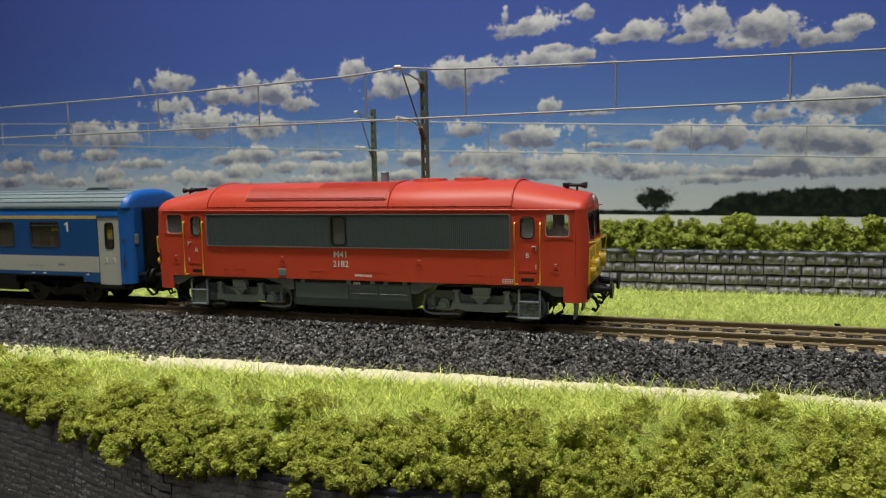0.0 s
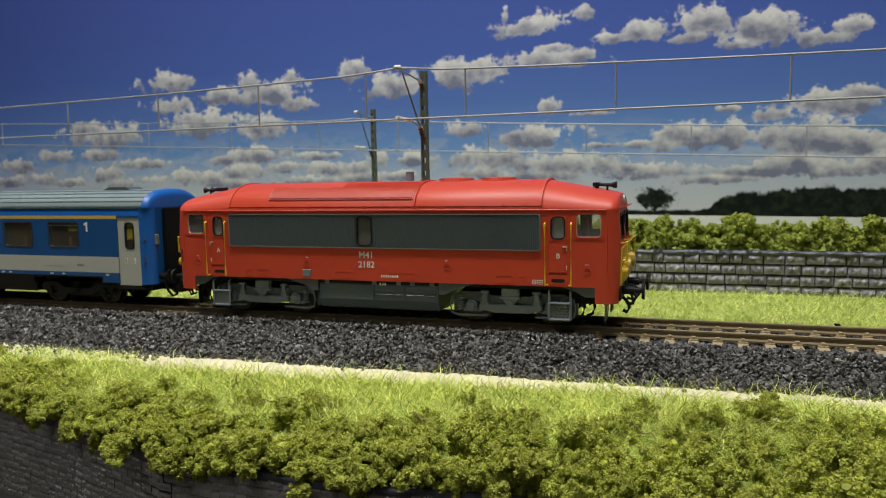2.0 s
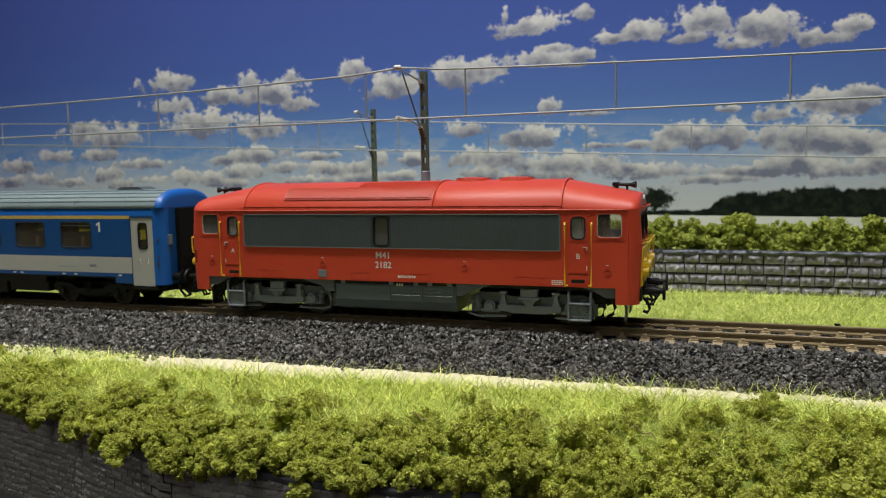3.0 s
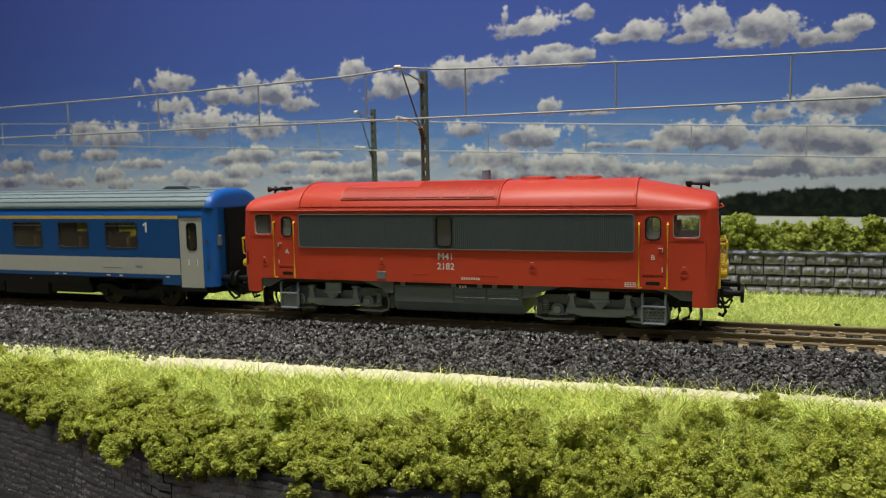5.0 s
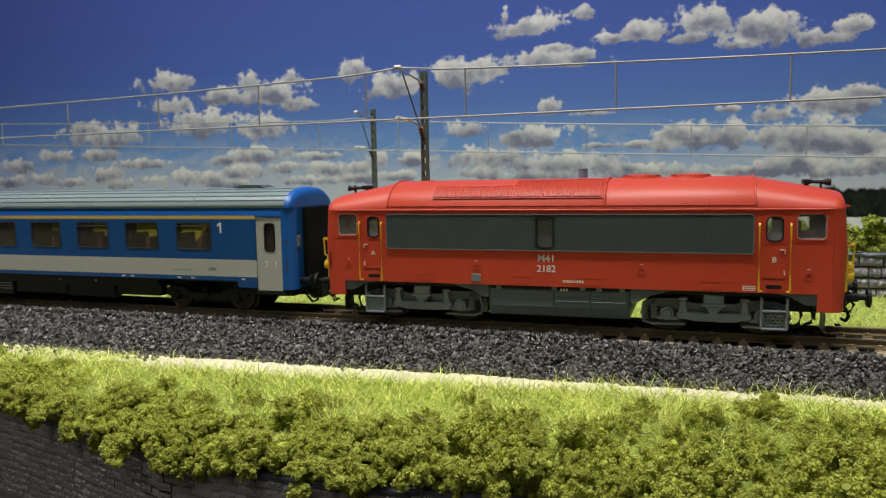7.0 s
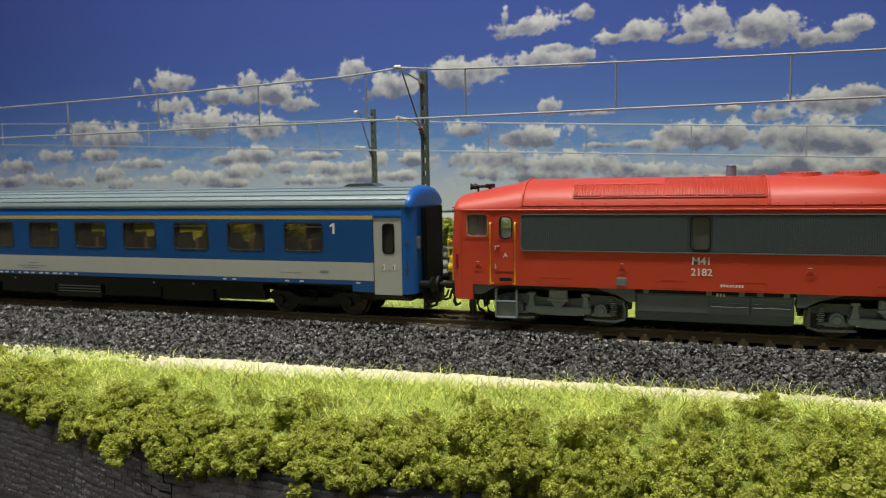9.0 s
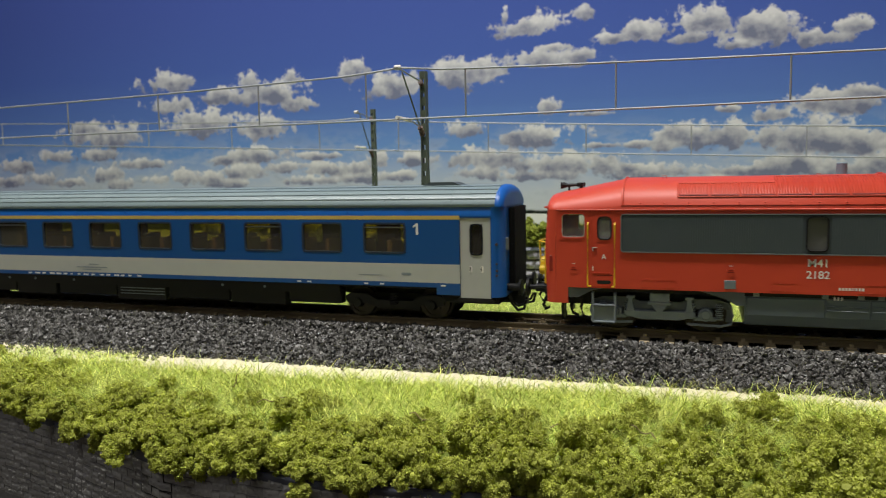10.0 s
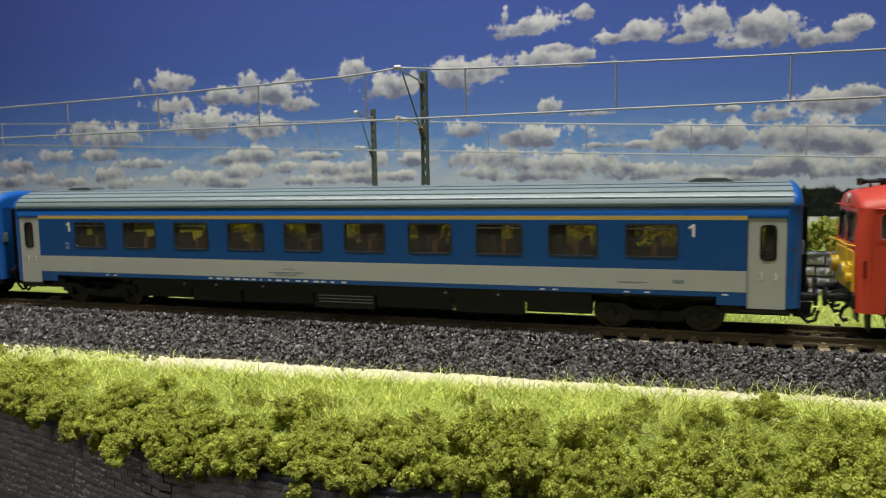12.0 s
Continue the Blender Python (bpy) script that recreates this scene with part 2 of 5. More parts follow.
for nm, a in (("wall_south", (-2200, 2000, -2220, -2200)), ("wall_north", (-2200, 2000, 1500, 1520)), ("wall_west", (-2220, -2200, -2220, 1520)), ("wall_east", (2000, 2020, -2220, 1520))):
    bm = bmesh.new()
    box(bm, *a, -1120, 1420)
    tagged(part(nm, bm, PLASTER, label="plain pale wall of the room"), kind="structure")

# ---- the layout: baseboard, ground, backdrop ----
X0, X1 = -620, 320
bm = bmesh.new()
box(bm, X0, X1, -60, 326, -70, -40)
part("baseboard", bm, BOARD, label="wooden board under the model landscape", kind="structure")
bm = bmesh.new()
for lx in (-560, 260):
    for ly in (-36, 280):
        box(bm, lx - 22, lx + 22, ly - 22, ly + 22, -1100, -70)
part("trestle", bm, BOARD, label="wooden legs under the layout board", kind="structure")


def height(x, y):
    """The lie of the ground."""
    prof = ((-112, -17.5), (-104, -15.5), (-92, -13.2), (-55, -10.8), (-41, -10.4), (-36, -11.0), (26, -10.5), (33, -5.6), (98, -4.6), (101, 12.5), (125, 12.5), (138, 5.0), (330, 4.0))
    for (a, za), (b, zb) in zip(prof, prof[1:]):
        if y <= b:
            return za + (zb - za) * max(0.0, y - a) / (b - a)
    return prof[-1][1]


def brink(x):
    """Where the bank ends above the front wall, which bends back to the west."""
    for (a, ya), (b, yb) in zip(BRINK, BRINK[1:]):
        if x <= b:
            return ya + (yb - ya) * (x - a) / (b - a)
    return BRINK[-1][1]


BRINK = ((-640, -62.0), (-215, -83.0), (-186, -89.5), (-158, -96.0), (-118, -109.5), (-70, -110.0), (-36, -106.0), (330, -108.0))


def sheet(name, y0, y1, step, lift, material, label, rough=0.35, x0=X0, x1=X1, slant=0.0):
    nx, ny = int((x1 - x0) / step), max(2, int((y1 - y0) / step))
    vs, fs = [], []
    for i in range(nx + 1):
        for j in range(ny + 1):
            x = x0 + (x1 - x0) * i / nx
            ya = max(y0, brink(x) + 2.0)
            y = ya + (y1 + slant * max(-170, min(60, x + 60)) - ya) * j / ny
            n = noise.fractal(Vector((x / 14, y / 14, 3)), 0.8, 2.0, 3) * rough
            vs.append((x, y, height(x, y) + lift + n))
    for i in range(nx):
        for j in range(ny):
            a = i * (ny + 1) + j
            fs.append((a, a + ny + 1, a + ny + 2, a + 1))
    return tagged(soup(name, vs, fs, material, smooth=True), label, kind="structure")


ground = sheet("ground", -112, 98, 4.0, 0.0, SOIL, "sandy cream ground of the model landscape")
upper = sheet("upper_ground", 101, 326, 3.0, 0.0, TURF, "green flocked ground behind the stone wall")
turf = sheet("turf", 31, 98, 3.0, 0.5, TURF, "green flocked strip between track and stone wall")
verge = sheet("verge", -111, -53, 3.0, 0.5, TURF, "green flocked bank in front of the track", slant=0.055)


def backdrop_mat():
    m = bpy.data.materials.new("printed_sky")
    m.use_nodes = True
    nd, ln = m.node_tree.nodes, m.node_tree.links
    b = nd["Principled BSDF"]
    b.inputs["Roughness"].default_value = 0.9
    b.inputs["Specular IOR Level"].default_value = 0.1
    co = nd.new("ShaderNodeTexCoord")
    sc = nd.new("ShaderNodeVectorMath")
    sc.operation = "MULTIPLY"
    sc.inputs[1].default_value = (1000, 0, 1000)
    ln.new(co.outputs["Object"], sc.inputs[0])
    sep = nd.new("ShaderNodeSeparateXYZ")
    ln.new(sc.outputs[0], sep.inputs[0])
    px, pz = sep.outputs[0], sep.outputs[2]

    def val(x, socket):
        if isinstance(x, (int, float)):
            socket.default_value = x
        else:
            ln.new(x, socket)

    def op(kind, a, b=0.0, c=0.0, clamp=False):
        n = nd.new("ShaderNodeMath")
        n.operation, n.use_clamp = kind, clamp
        val(a, n.inputs[0]), val(b, n.inputs[1]), val(c, n.inputs[2])
        return n.outputs[0]

    def noise_of(scale, detail, rough=0.55, stretch=(1, 1, 1), off=0.0):
        mp = nd.new("ShaderNodeMapping")
        mp.inputs["Scale"].default_value = stretch
        mp.inputs["Location"].default_value = (off, off, off)
        ln.new(sc.outputs[0], mp.inputs[0])
        n = nd.new("ShaderNodeTexNoise")
        n.inputs["Scale"].default_value, n.inputs["Detail"].default_value, n.inputs["Roughness"].default_value = scale, detail, rough
        ln.new(mp.outputs[0], n.inputs["Vector"])
        return n.outputs["Fac"]

    def mix(f, a, c):
        n = nd.new("ShaderNodeMix")
        n.data_type = "RGBA"
        val(f, n.inputs[0])
        for s, q in ((n.inputs[6], a), (n.inputs[7], c)):
            if isinstance(q, tuple):
                s.default_value = (*q, 1)
            else:
                ln.new(q, s)
        return n.outputs[2]

    def step(x, lo, hi):
        n = nd.new("ShaderNodeMapRange")
        n.interpolation_type = "SMOOTHSTEP"
        val(x, n.inputs[0])
        n.inputs[1].default_value, n.inputs[2].default_value = lo, hi
        return n.outputs[0]

    # blue that pales towards the horizon
    ramp = nd.new("ShaderNodeValToRGB")
    els = ramp.color_ramp.elements
    els[0].position, els[0].color = 0.0, (0.46, 0.49, 0.53, 1)
    els[1].position, els[1].color = 1.0, (0.054, 0.086, 0.33, 1)
    for p, c in ((0.16, (0.13, 0.255, 0.53, 1)), (0.36, (0.085, 0.16, 0.44, 1)), (0.62, (0.062, 0.112, 0.385, 1))):
        e = els.new(p)
        e.color = c
    ln.new(step(pz, 15, 240), ramp.inputs[0])
    sky = ramp.outputs[0]
    # clouds: centre x, centre z, half width, half height
    clouds = HIGH_CLOUDS + WEST_CLOUDS + WEST_PUFFS + EAST_CLOUDS + EAST_BANKS
    warp = noise_of(0.055, 6, 0.62)
    edge = noise_of(0.02, 7, 0.6, (1, 1, 1.5), 30.0)
    field, weight, tops = None, None, None
    for cx, cz, w, h in clouds:
        # flat below, heaped above
        dx, dz = op("MULTIPLY_ADD", px, 1 / w, -cx / w), op("MULTIPLY_ADD", pz, 1 / h, -cz / h)
        du = op("MAXIMUM", dz, op("MULTIPLY", dz, -1.5))
        r = op("SUBTRACT", 1.0, op("SQRT", op("MULTIPLY_ADD", dx, dx, op("MULTIPLY", du, du))))
        k = op("POWER", op("MAXIMUM", op("ADD", r, 0.6), 0.0001), 3.0)
        field = r if field is None else op("SMOOTH_MAX", field, r, 0.2)
        weight = k if weight is None else op("ADD", weight, k)
        tops = op("MULTIPLY", k, dz) if tops is None else op("MULTIPLY_ADD", k, dz, tops)
    low = op("DIVIDE", tops, op("ADD", weight, 0.001))
    coarse = noise_of(0.028, 3, 0.5, (1, 1, 1.3), 71.0)
    f = op("ADD", field, op("MULTIPLY_ADD", warp, 3.0, -1.38))
    f = op("ADD", f, op("MULTIPLY_ADD", coarse, 0.9, -0.45))
    f = op("ADD", f, op("MULTIPLY_ADD", edge, 1.0, -0.5))
    fray = noise_of(0.17, 5, 0.6, (1, 1, 1.2), 17.0)
    f = op("ADD", f, op("MULTIPLY_ADD", fray, 1.5, -0.75))
    mask = step(f, -0.03, 0.36)
    # billows catch the light on their upper side
    here, above = noise_of(0.06, 5, 0.55, (1, 1, 1.2), 50.0), noise_of(0.06, 5, 0.55, (1, 1, 1.2), 54.0)
    relief = op("MULTIPLY", op("SUBTRACT", here, above), 1.6)
    lightness = op("ADD", op("MULTIPLY_ADD", low, 0.68, 0.56), op("ADD", relief, op("MULTIPLY", op("MAXIMUM", f, 0.0), -0.34)), clamp=True)
    cloud = mix(lightness, (0.16, 0.175, 0.26), (0.63, 0.63, 0.64))
    # low banks near the horizon
    bank = noise_of(0.05, 6, 0.6, (0.75, 1, 1.5), 11.0)
    inband = op("MULTIPLY", step(pz, 24, 46), op("SUBTRACT", 1.0, step(pz, 62, 98)))
    bmask = op("MULTIPLY", step(bank, 0.44, 0.66), inband)
    out = mix(op("MULTIPLY", bmask, 0.55), sky, mix(step(bank, 0.52, 0.72), (0.50, 0.52, 0.54), (0.27, 0.30, 0.38)))
    out = mix(mask, out, cloud)
    # far wood and its pale field
    rough = noise_of(0.11, 6, 0.6, (1, 1, 0.6), 5.0)
    top = op("ADD", op("MULTIPLY_ADD", step(px, 0, 24), 10.0, op("MULTIPLY_ADD", step(px, 15, 80), 4.5, 22.5)), op("MULTIPLY_ADD", rough, 16.0, -9.0))
    wood = op("MULTIPLY", op("SUBTRACT", 1.0, step(op("SUBTRACT", pz, top), -1.3, 1.3)), step(op("MULTIPLY_ADD", rough, 9.0, px), 4.0, 7.0))
    far = op("SUBTRACT", 1.0, step(op("SUBTRACT", pz, op("MULTIPLY_ADD", rough, 5.0, 18.8)), -0.8, 0.8))
    dx, dz = op("DIVIDE", op("SUBTRACT", px, -31.0), 15.5), op("DIVIDE", op("SUBTRACT", pz, 29.5), 9.5)
    crown = op("SUBTRACT", 1.0, op("SQRT", op("MULTIPLY_ADD", dx, dx, op("MULTIPLY", dz, dz))))
    tree = step(op("ADD", crown, op("MULTIPLY_ADD", noise_of(0.25, 5, 0.7), 2.0, -0.95)), 0.02, 0.4)
    stem = op("MULTIPLY", op("LESS_THAN", op("ABSOLUTE", op("SUBTRACT", px, -31.0)), 0.9), op("LESS_THAN", pz, 27.0))
    trees = op("MAXIMUM", op("MAXIMUM", wood, tree), op("MAXIMUM", far, stem))
    leaf = mix(step(noise_of(0.16, 4, 0.6, off=3.0), 0.4, 0.7), (0.006, 0.009, 0.008), (0.018, 0.026, 0.016))
    out = mix(trees, out, leaf)
    out = mix(op("LESS_THAN", pz, op("MULTIPLY_ADD", px, -0.012, 17.2)), out, (0.62, 0.64, 0.63))
    out = mix(op("LESS_THAN", pz, op("MULTIPLY_ADD", px, -0.012, 9.0)), out, (0.05, 0.08, 0.02))
    ln.new(out, b.inputs["Base Color"])
    return m


HIGH_CLOUDS = ((-122, 161, 28, 9), (-145, 171, 4, 8), (-83, 169, 8, 9), (-62, 148, 13, 5), (-36, 151, 24, 9), (-2, 155, 22, 12), (-6, 145, 19, 5), (39, 145, 23, 14), (26, 138, 19, 5), (78, 138, 20, 7), (95, 144, 14, 6), (-113, 136, 41, 9), (-106, 145, 11, 5), (-81, 138, 8, 6), (-177, 128, 32, 13), (-237, 123, 27, 12), (-275, 137, 15, 10), (-113, 101, 12, 8), (-79, 94, 15, 2))
WEST_CLOUDS = ((-462, 137, 29, 11), (-463, 117, 26, 9), (-401, 123, 34, 9), (-375, 133, 13, 12), (-358, 123, 33, 13), (-335, 135, 8, 9), (-329, 113, 17, 8), (-430, 99, 36, 16), (-371, 93, 28, 14), (-542, 91, 46, 14), (-560, 100, 20, 8), (-600, 75, 27, 8), (-550, 75, 23, 7), (-372, 70, 32, 9), (-344, 59, 18, 7), (-498, 65, 29, 5), (-407, 66, 13, 6))
WEST_PUFFS = ((-653, 65, 23, 8), (-658, 51, 25, 7), (-620, 53, 16, 7), (-585, 49, 19, 5), (-538, 55, 21, 9), (-526, 47, 18, 7), (-479, 49, 16, 6), (-457, 51, 12, 8), (-422, 50, 19, 8), (-386, 55, 22, 9), (-403, 46, 29, 5), (-313, 68, 24, 4), (-289, 56, 33, 8), (-314, 47, 27, 5), (-271, 49, 22, 6), (-255, 62, 11, 8), (-237, 49, 21, 5), (-223, 63, 14, 6))
EAST_CLOUDS = ((-174, 85, 17, 8), (-127, 77, 35, 10), (-160, 61, 34, 11), (-96, 55, 50, 11), (-168, 51, 23, 6), (-70, 70, 12, 3), (-42, 70, 11, 4), (-23, 69, 12, 6), (-9, 74, 24, 11), (21, 74, 22, 12), (46, 72, 14, 8), (69, 72, 31, 17), (88, 94, 34, 10), (54, 87, 22, 6), (110, 100, 17, 6), (97, 66, 25, 11), (18, 93, 9, 3))
EAST_BANKS = ((-27, 49, 38, 7), (-46, 52, 19, 6), (37, 49, 27, 6), (61, 53, 30, 8), (98, 48, 30, 8), (117, 52, 13, 9), (7, 43, 32, 4), (-120, 48, 42, 5))
bm = bmesh.new()
box(bm, -900, 520, 330, 336, -69, 520)
tagged(part("backdrop", bm, backdrop_mat(), label="printed sky panel with white clouds and far dark wood"), kind="structure")

# ---- track ----
TX0, TX1 = -420, 150


def track_line():
    tr = thing("railway_track", "brown weathered model railway track with beige sleepers on dark ballast", "track")
    prof = [(-1.5, -2.6), (1.5, -2.6), (1.5, -2.1), (0.4, -1.7), (0.35, -0.9), (0.62, -0.55), (0.62, -0.12), (0.45, 0), (-0.45, 0), (-0.62, -0.12), (-0.62, -0.55), (-0.35, -0.9), (-0.4, -1.7), (-1.5, -2.1)]
    for y in (-8.7, 8.7):
        bm = bmesh.new()
        loft(bm, [[(x, y + a, z) for a, z in prof] for x in (TX0, TX1)])
        part("rail", bm, RAIL, tr, "dark brown rusty rail")
    bm = bmesh.new()
    box(bm, -1.55, 1.55, -15.2, 15.2, -5.0, -2.7, 0.25, 1)
    for y in (-8.7, 8.7):
        box(bm, -1.3, 1.3, y - 2.6, y + 2.6, -2.75, -2.3)
        for s in (-1, 1):
            box(bm, -0.6, 0.6, y + s * 1.75 - 0.55, y + s * 1.75 + 0.55, -2.35, -1.35, 0.12, 1)
    first = part("sleeper", bm, SLEEPER, tr)
    n = 0
    x = -15.4 - 7.18 * 56
    while x < TX1:
        ob = first if n == 0 else new("sleeper", first.data)
        ob.parent = tr
        ob.matrix_basis = pose((x + rng.uniform(-0.15, 0.15)) * MM, rng.uniform(-0.3, 0.3) * MM, 0, 0, 0, rng.uniform(-0.8, 0.8))
        n += 1
        x += 7.18
    return tr


track = track_line()


def bed_foot(x):
    """The near foot of the ballast, which comes closer to the track towards the east."""
    return max(-42.5, min(-31.0, -34.8 + 0.047 * x))


def bed_height(x, y):
    if abs(y) < 18.5:
        return -3.5
    return -3.5 - (y - 18.5) * 0.30 if y > 0 else -3.5 - 7.0 * (y + 18.5) / (bed_foot(x) + 18.5)


bm = bmesh.new()
rings = []
for x in range(TX0, TX1 + 1, 15):
    ys = [bed_foot(x) + 0.6 + (-18.5 - bed_foot(x)) * k / 4 for k in range(4)] + [-18.5, -8, 0, 8, 18.5, 24, 34]
    rings.append([(x, y, bed_height(x, y) - 1.0) for y in ys] + [(x, 34, -11.5), (x, ys[0], -12)])
loft(bm, rings)
ballast = part("ballast", bm, DARKSOIL, kind="structure", label="dark grey crushed stone ballast bed")

# ---- overhead line ----


def mast(name_y, x, y, base, top, arm_y, zc, zt, reach):
    ob = thing("catenary_mast", "green steel overhead-line mast with brown insulators and bracket arms", "mast", x, y, base, "overhead line masts")
    h = top - base
    for s in (-1, 1):
        bm = bmesh.new()
        prism(bm, [(s * 1.05 - 0.3, 0), (s * 1.05 + 0.3, 0), (s * 0.9 + 0.3, h), (s * 0.9 - 0.3, h)], -1.3, 1.3)
        part("flange", bm, MAST, ob)
    k = 0
    z = 1.0
    while z < h - 1:
        bm = bmesh.new()
        box(bm, -0.85, 0.85, -1.1, 1.1, z, min(z + 3.2, h))
        part("web_plate", bm, MAST, ob)
        z += 5.0
    bm = bmesh.new()
    box(bm, -4, 4, -4, 4, -1.0, 1.0, 0.4)
    part("foot", bm, MAST, ob)
    tz, cz = zt - base, zc - base
    # insulators on the mast face towards the track
    bm = bmesh.new()
    for q in range(4):
        rod(bm, (-0.3, -1.2 - q * 0.5, tz - 3.6 + q * 0.25), (-0.3, -1.6 - q * 0.5, tz - 3.4 + q * 0.25), 1.0 if q % 2 else 0.7)
    part("insulator", bm, INSUL, ob)
    bm = bmesh.new()
    for q in range(6):
        rod(bm, (-0.3, -1.2 - q * 0.5, cz - 5 + q * 0.55), (-0.3, -1.6 - q * 0.5, cz - 4.55 + q * 0.55), 1.05 if q % 2 else 0.75)
    part("insulator", bm, INSUL, ob)
    dy, dx = arm_y - y, reach
    bm = bmesh.new()
    chain(bm, [(-0.3, -3.2, tz - 2.4), (dx, dy, tz)], 0.3)
    part("top_arm", bm, WIRE, ob)
    bm = bmesh.new()
    chain(bm, [(-0.3, -4.2, cz - 1.7), (dx * 0.75, dy * 0.85, tz - 1.2)], 0.32)
    part("bracket_arm", bm, MAST, ob)
    bm = bmesh.new()
    chain(bm, [(-0.3, -4.2, cz - 1.6), (dx * 0.5, dy * 0.6, cz + 0.2), (dx, dy, cz)], 0.25)
    part("steady_arm", bm, WIRE, ob)
    bm = bmesh.new()
    rod(bm, (dx * 1.25, dy * 1.05, cz + 0.5), (dx * 0.55, dy * 0.7, cz + 0.2), 0.62)
    rod(bm, (dx * 0.55, dy * 0.7, cz + 0.2), (dx * 0.42, dy * 0.58, cz + 0.15), 0.75)
    part("clamp", bm, WHITE, ob, "white clamp of the contact wire")
    bm = bmesh.new()
    rod(bm, (dx - 1.1, dy, tz + 0.1), (dx + 1.1, dy, tz + 0.1), 0.85)
    rod(bm, (dx, dy, tz - 0.9), (dx, dy, tz + 0.9), 0.5)
    part("clamp", bm, WHITE, ob, "white clamp of the carrying wire")
    return ob


mast(0, -100.0, 24.0, -5.2, 88.6, 0.5, 69.2, 87.0, -1.0)
mast(1, -181.0, 157.0, 5.5, 88.6, 143.0, 66.0, 86.0, -4.0)


def overhead(x_mast, y, zc, slope, sag, droppers, label, r, x0, x1):
    """Contact wire, sagging carrying wire and droppers, fixed at the mast."""
    ob = thing("overhead_wire", label, "wire", x_mast, y, 0)

    def low(x):
        return zc + slope * (x - x_mast)

    def high(x):
        d = abs(x - x_mast)
        return low(x) + (17.9 - 0.1 * min(d, 16) - sag * max(0, d - 16) + sag * 0.002 * max(0, d - 16) ** 2)

    bm = bmesh.new()
    chain(bm, [(x - x_mast, 0, low(x)) for x in (x0, x_mast, x1)], r)
    part("contact_wire", bm, WIRE, ob)
    xs = sorted([x0, x1, x_mast] + [q for q in range(int(x0) + 10, int(x1), 12) if abs(q - x_mast) > 5])
    bm = bmesh.new()
    chain(bm, [(x - x_mast, 0, high(x)) for x in xs], r)
    part("carrying_wire", bm, WIRE, ob)
    for x in droppers:
        bm = bmesh.new()
        chain(bm, [(x - x_mast, 0, low(x)), (x - x_mast, 0, high(x))], r * 0.9)
        part("dropper", bm, WIRE, ob)
    return ob


overhead(-100.0, 0.0, 69.0, 0.0018, 0.030, (-113.2, -157.6, -203.6, -249.5, -296, -342, -76, -25.7, 25.3, 76, 126), "grey soldered overhead wire with droppers above the track", 0.34, -420, 190)
overhead(-187.0, 143.0, 64.8, -0.041, 0.016, (-209, -268.6, -330, -391, -452, -159.5, -107.5, -55.5, -4, 47.5, 99), "thin grey overhead wire of the further track", 0.34, -520, 260)

# ---- the locomotive: x forward, origin on the rail head under its middle ----
HALF = 80.6


def roof_top(x):
    a = abs(x)
    return 47.0 if a <= 57 else 47.0 - (a - 57) * 0.195 if a <= 77.5 else 43.0 - (a - 77.5) * 0.25 - max(0, a - 79.9) ** 2 * 3.2


def roof_ring(x, grow=0.0):
    a = abs(x)
    w = 17.0 if a <= 77.3 else 13.7 + math.sqrt(max(0.0, 3.3 ** 2 - (a - 77.3) ** 2))
    top = roof_top(x)
    pts = []
    for u, v in ((1.0, 0.0), (1.0, 0.06), (0.985, 0.15), (0.95, 0.30), (0.89, 0.47), (0.80, 0.63), (0.68, 0.77), (0.53, 0.88), (0.36, 0.95), (0.18, 0.988)):
        pts.append((-w * u, 37.5 + (top - 37.5) * v))
    pts.append((0, top))
    pts += [(-y, z) for y, z in pts[-2::-1]]
    if grow:
        pts = [(y * (1 + grow / 17), z + grow * (z - 37) / 10) for y, z in pts]
    return pts


def roof_point(x, k):
    """A point on the near side of the roof, k from the gutter (0) to the ridge (1)."""
    pts = roof_ring(x)[:11]
    i = min(int(k * 10), 9)
    f = k * 10 - i
    return tuple(pts[i][q] + (pts[i + 1][q] - pts[i][q]) * f for q in (0, 1))


def wheelset(parent, x, r, gauge=7.3, spokes=True):
    ws = new("wheelset")
    ws.parent = parent
    ws.location = (x * MM, 0, r * MM)
    bm = bmesh.new()
    rod(bm, (0, -11, 0), (0, 11, 0), 1.2)
    part("axle", bm, TREAD, ws)
    for s in (-1, 1):
        bm = bmesh.new()
        prof = [(0, 0.9), (r - 1.3, 0.9), (r - 1.25, 1.3), (r, 1.3), (r, -0.8), (r + 0.8, -0.9), (r + 0.8, -1.5), (0, -1.5)]
        rings = []
        for k in range(32):
            a = 2 * math.pi * k / 32
            rings.append([(q * math.cos(a), s * (8.0 + d), q * math.sin(a)) for q, d in prof[1:-1]])
        rs = [[bm.verts.new(p) for p in rg] for rg in rings]
        for a, b in zip(rs, rs[1:] + rs[:1]):
            for i in range(len(a) - 1):
                bm.faces.new((a[i], a[i + 1], b[i + 1], b[i]))
        bm.faces.new([q[0] for q in rs]), bm.faces.new([q[-1] for q in rs][::-1])
        for k in range(6):
            a = math.pi * k / 3
            rod(bm, (r * 0.45 * math.cos(a), s * 8.8, r * 0.45 * math.sin(a)), (r * 0.45 * math.cos(a), s * 9.15, r * 0.45 * math.sin(a)), 0.55, seg=8)
        part("wheel", bm, TREAD, ws, "dark steel wheel with a bright tread")
    return ws


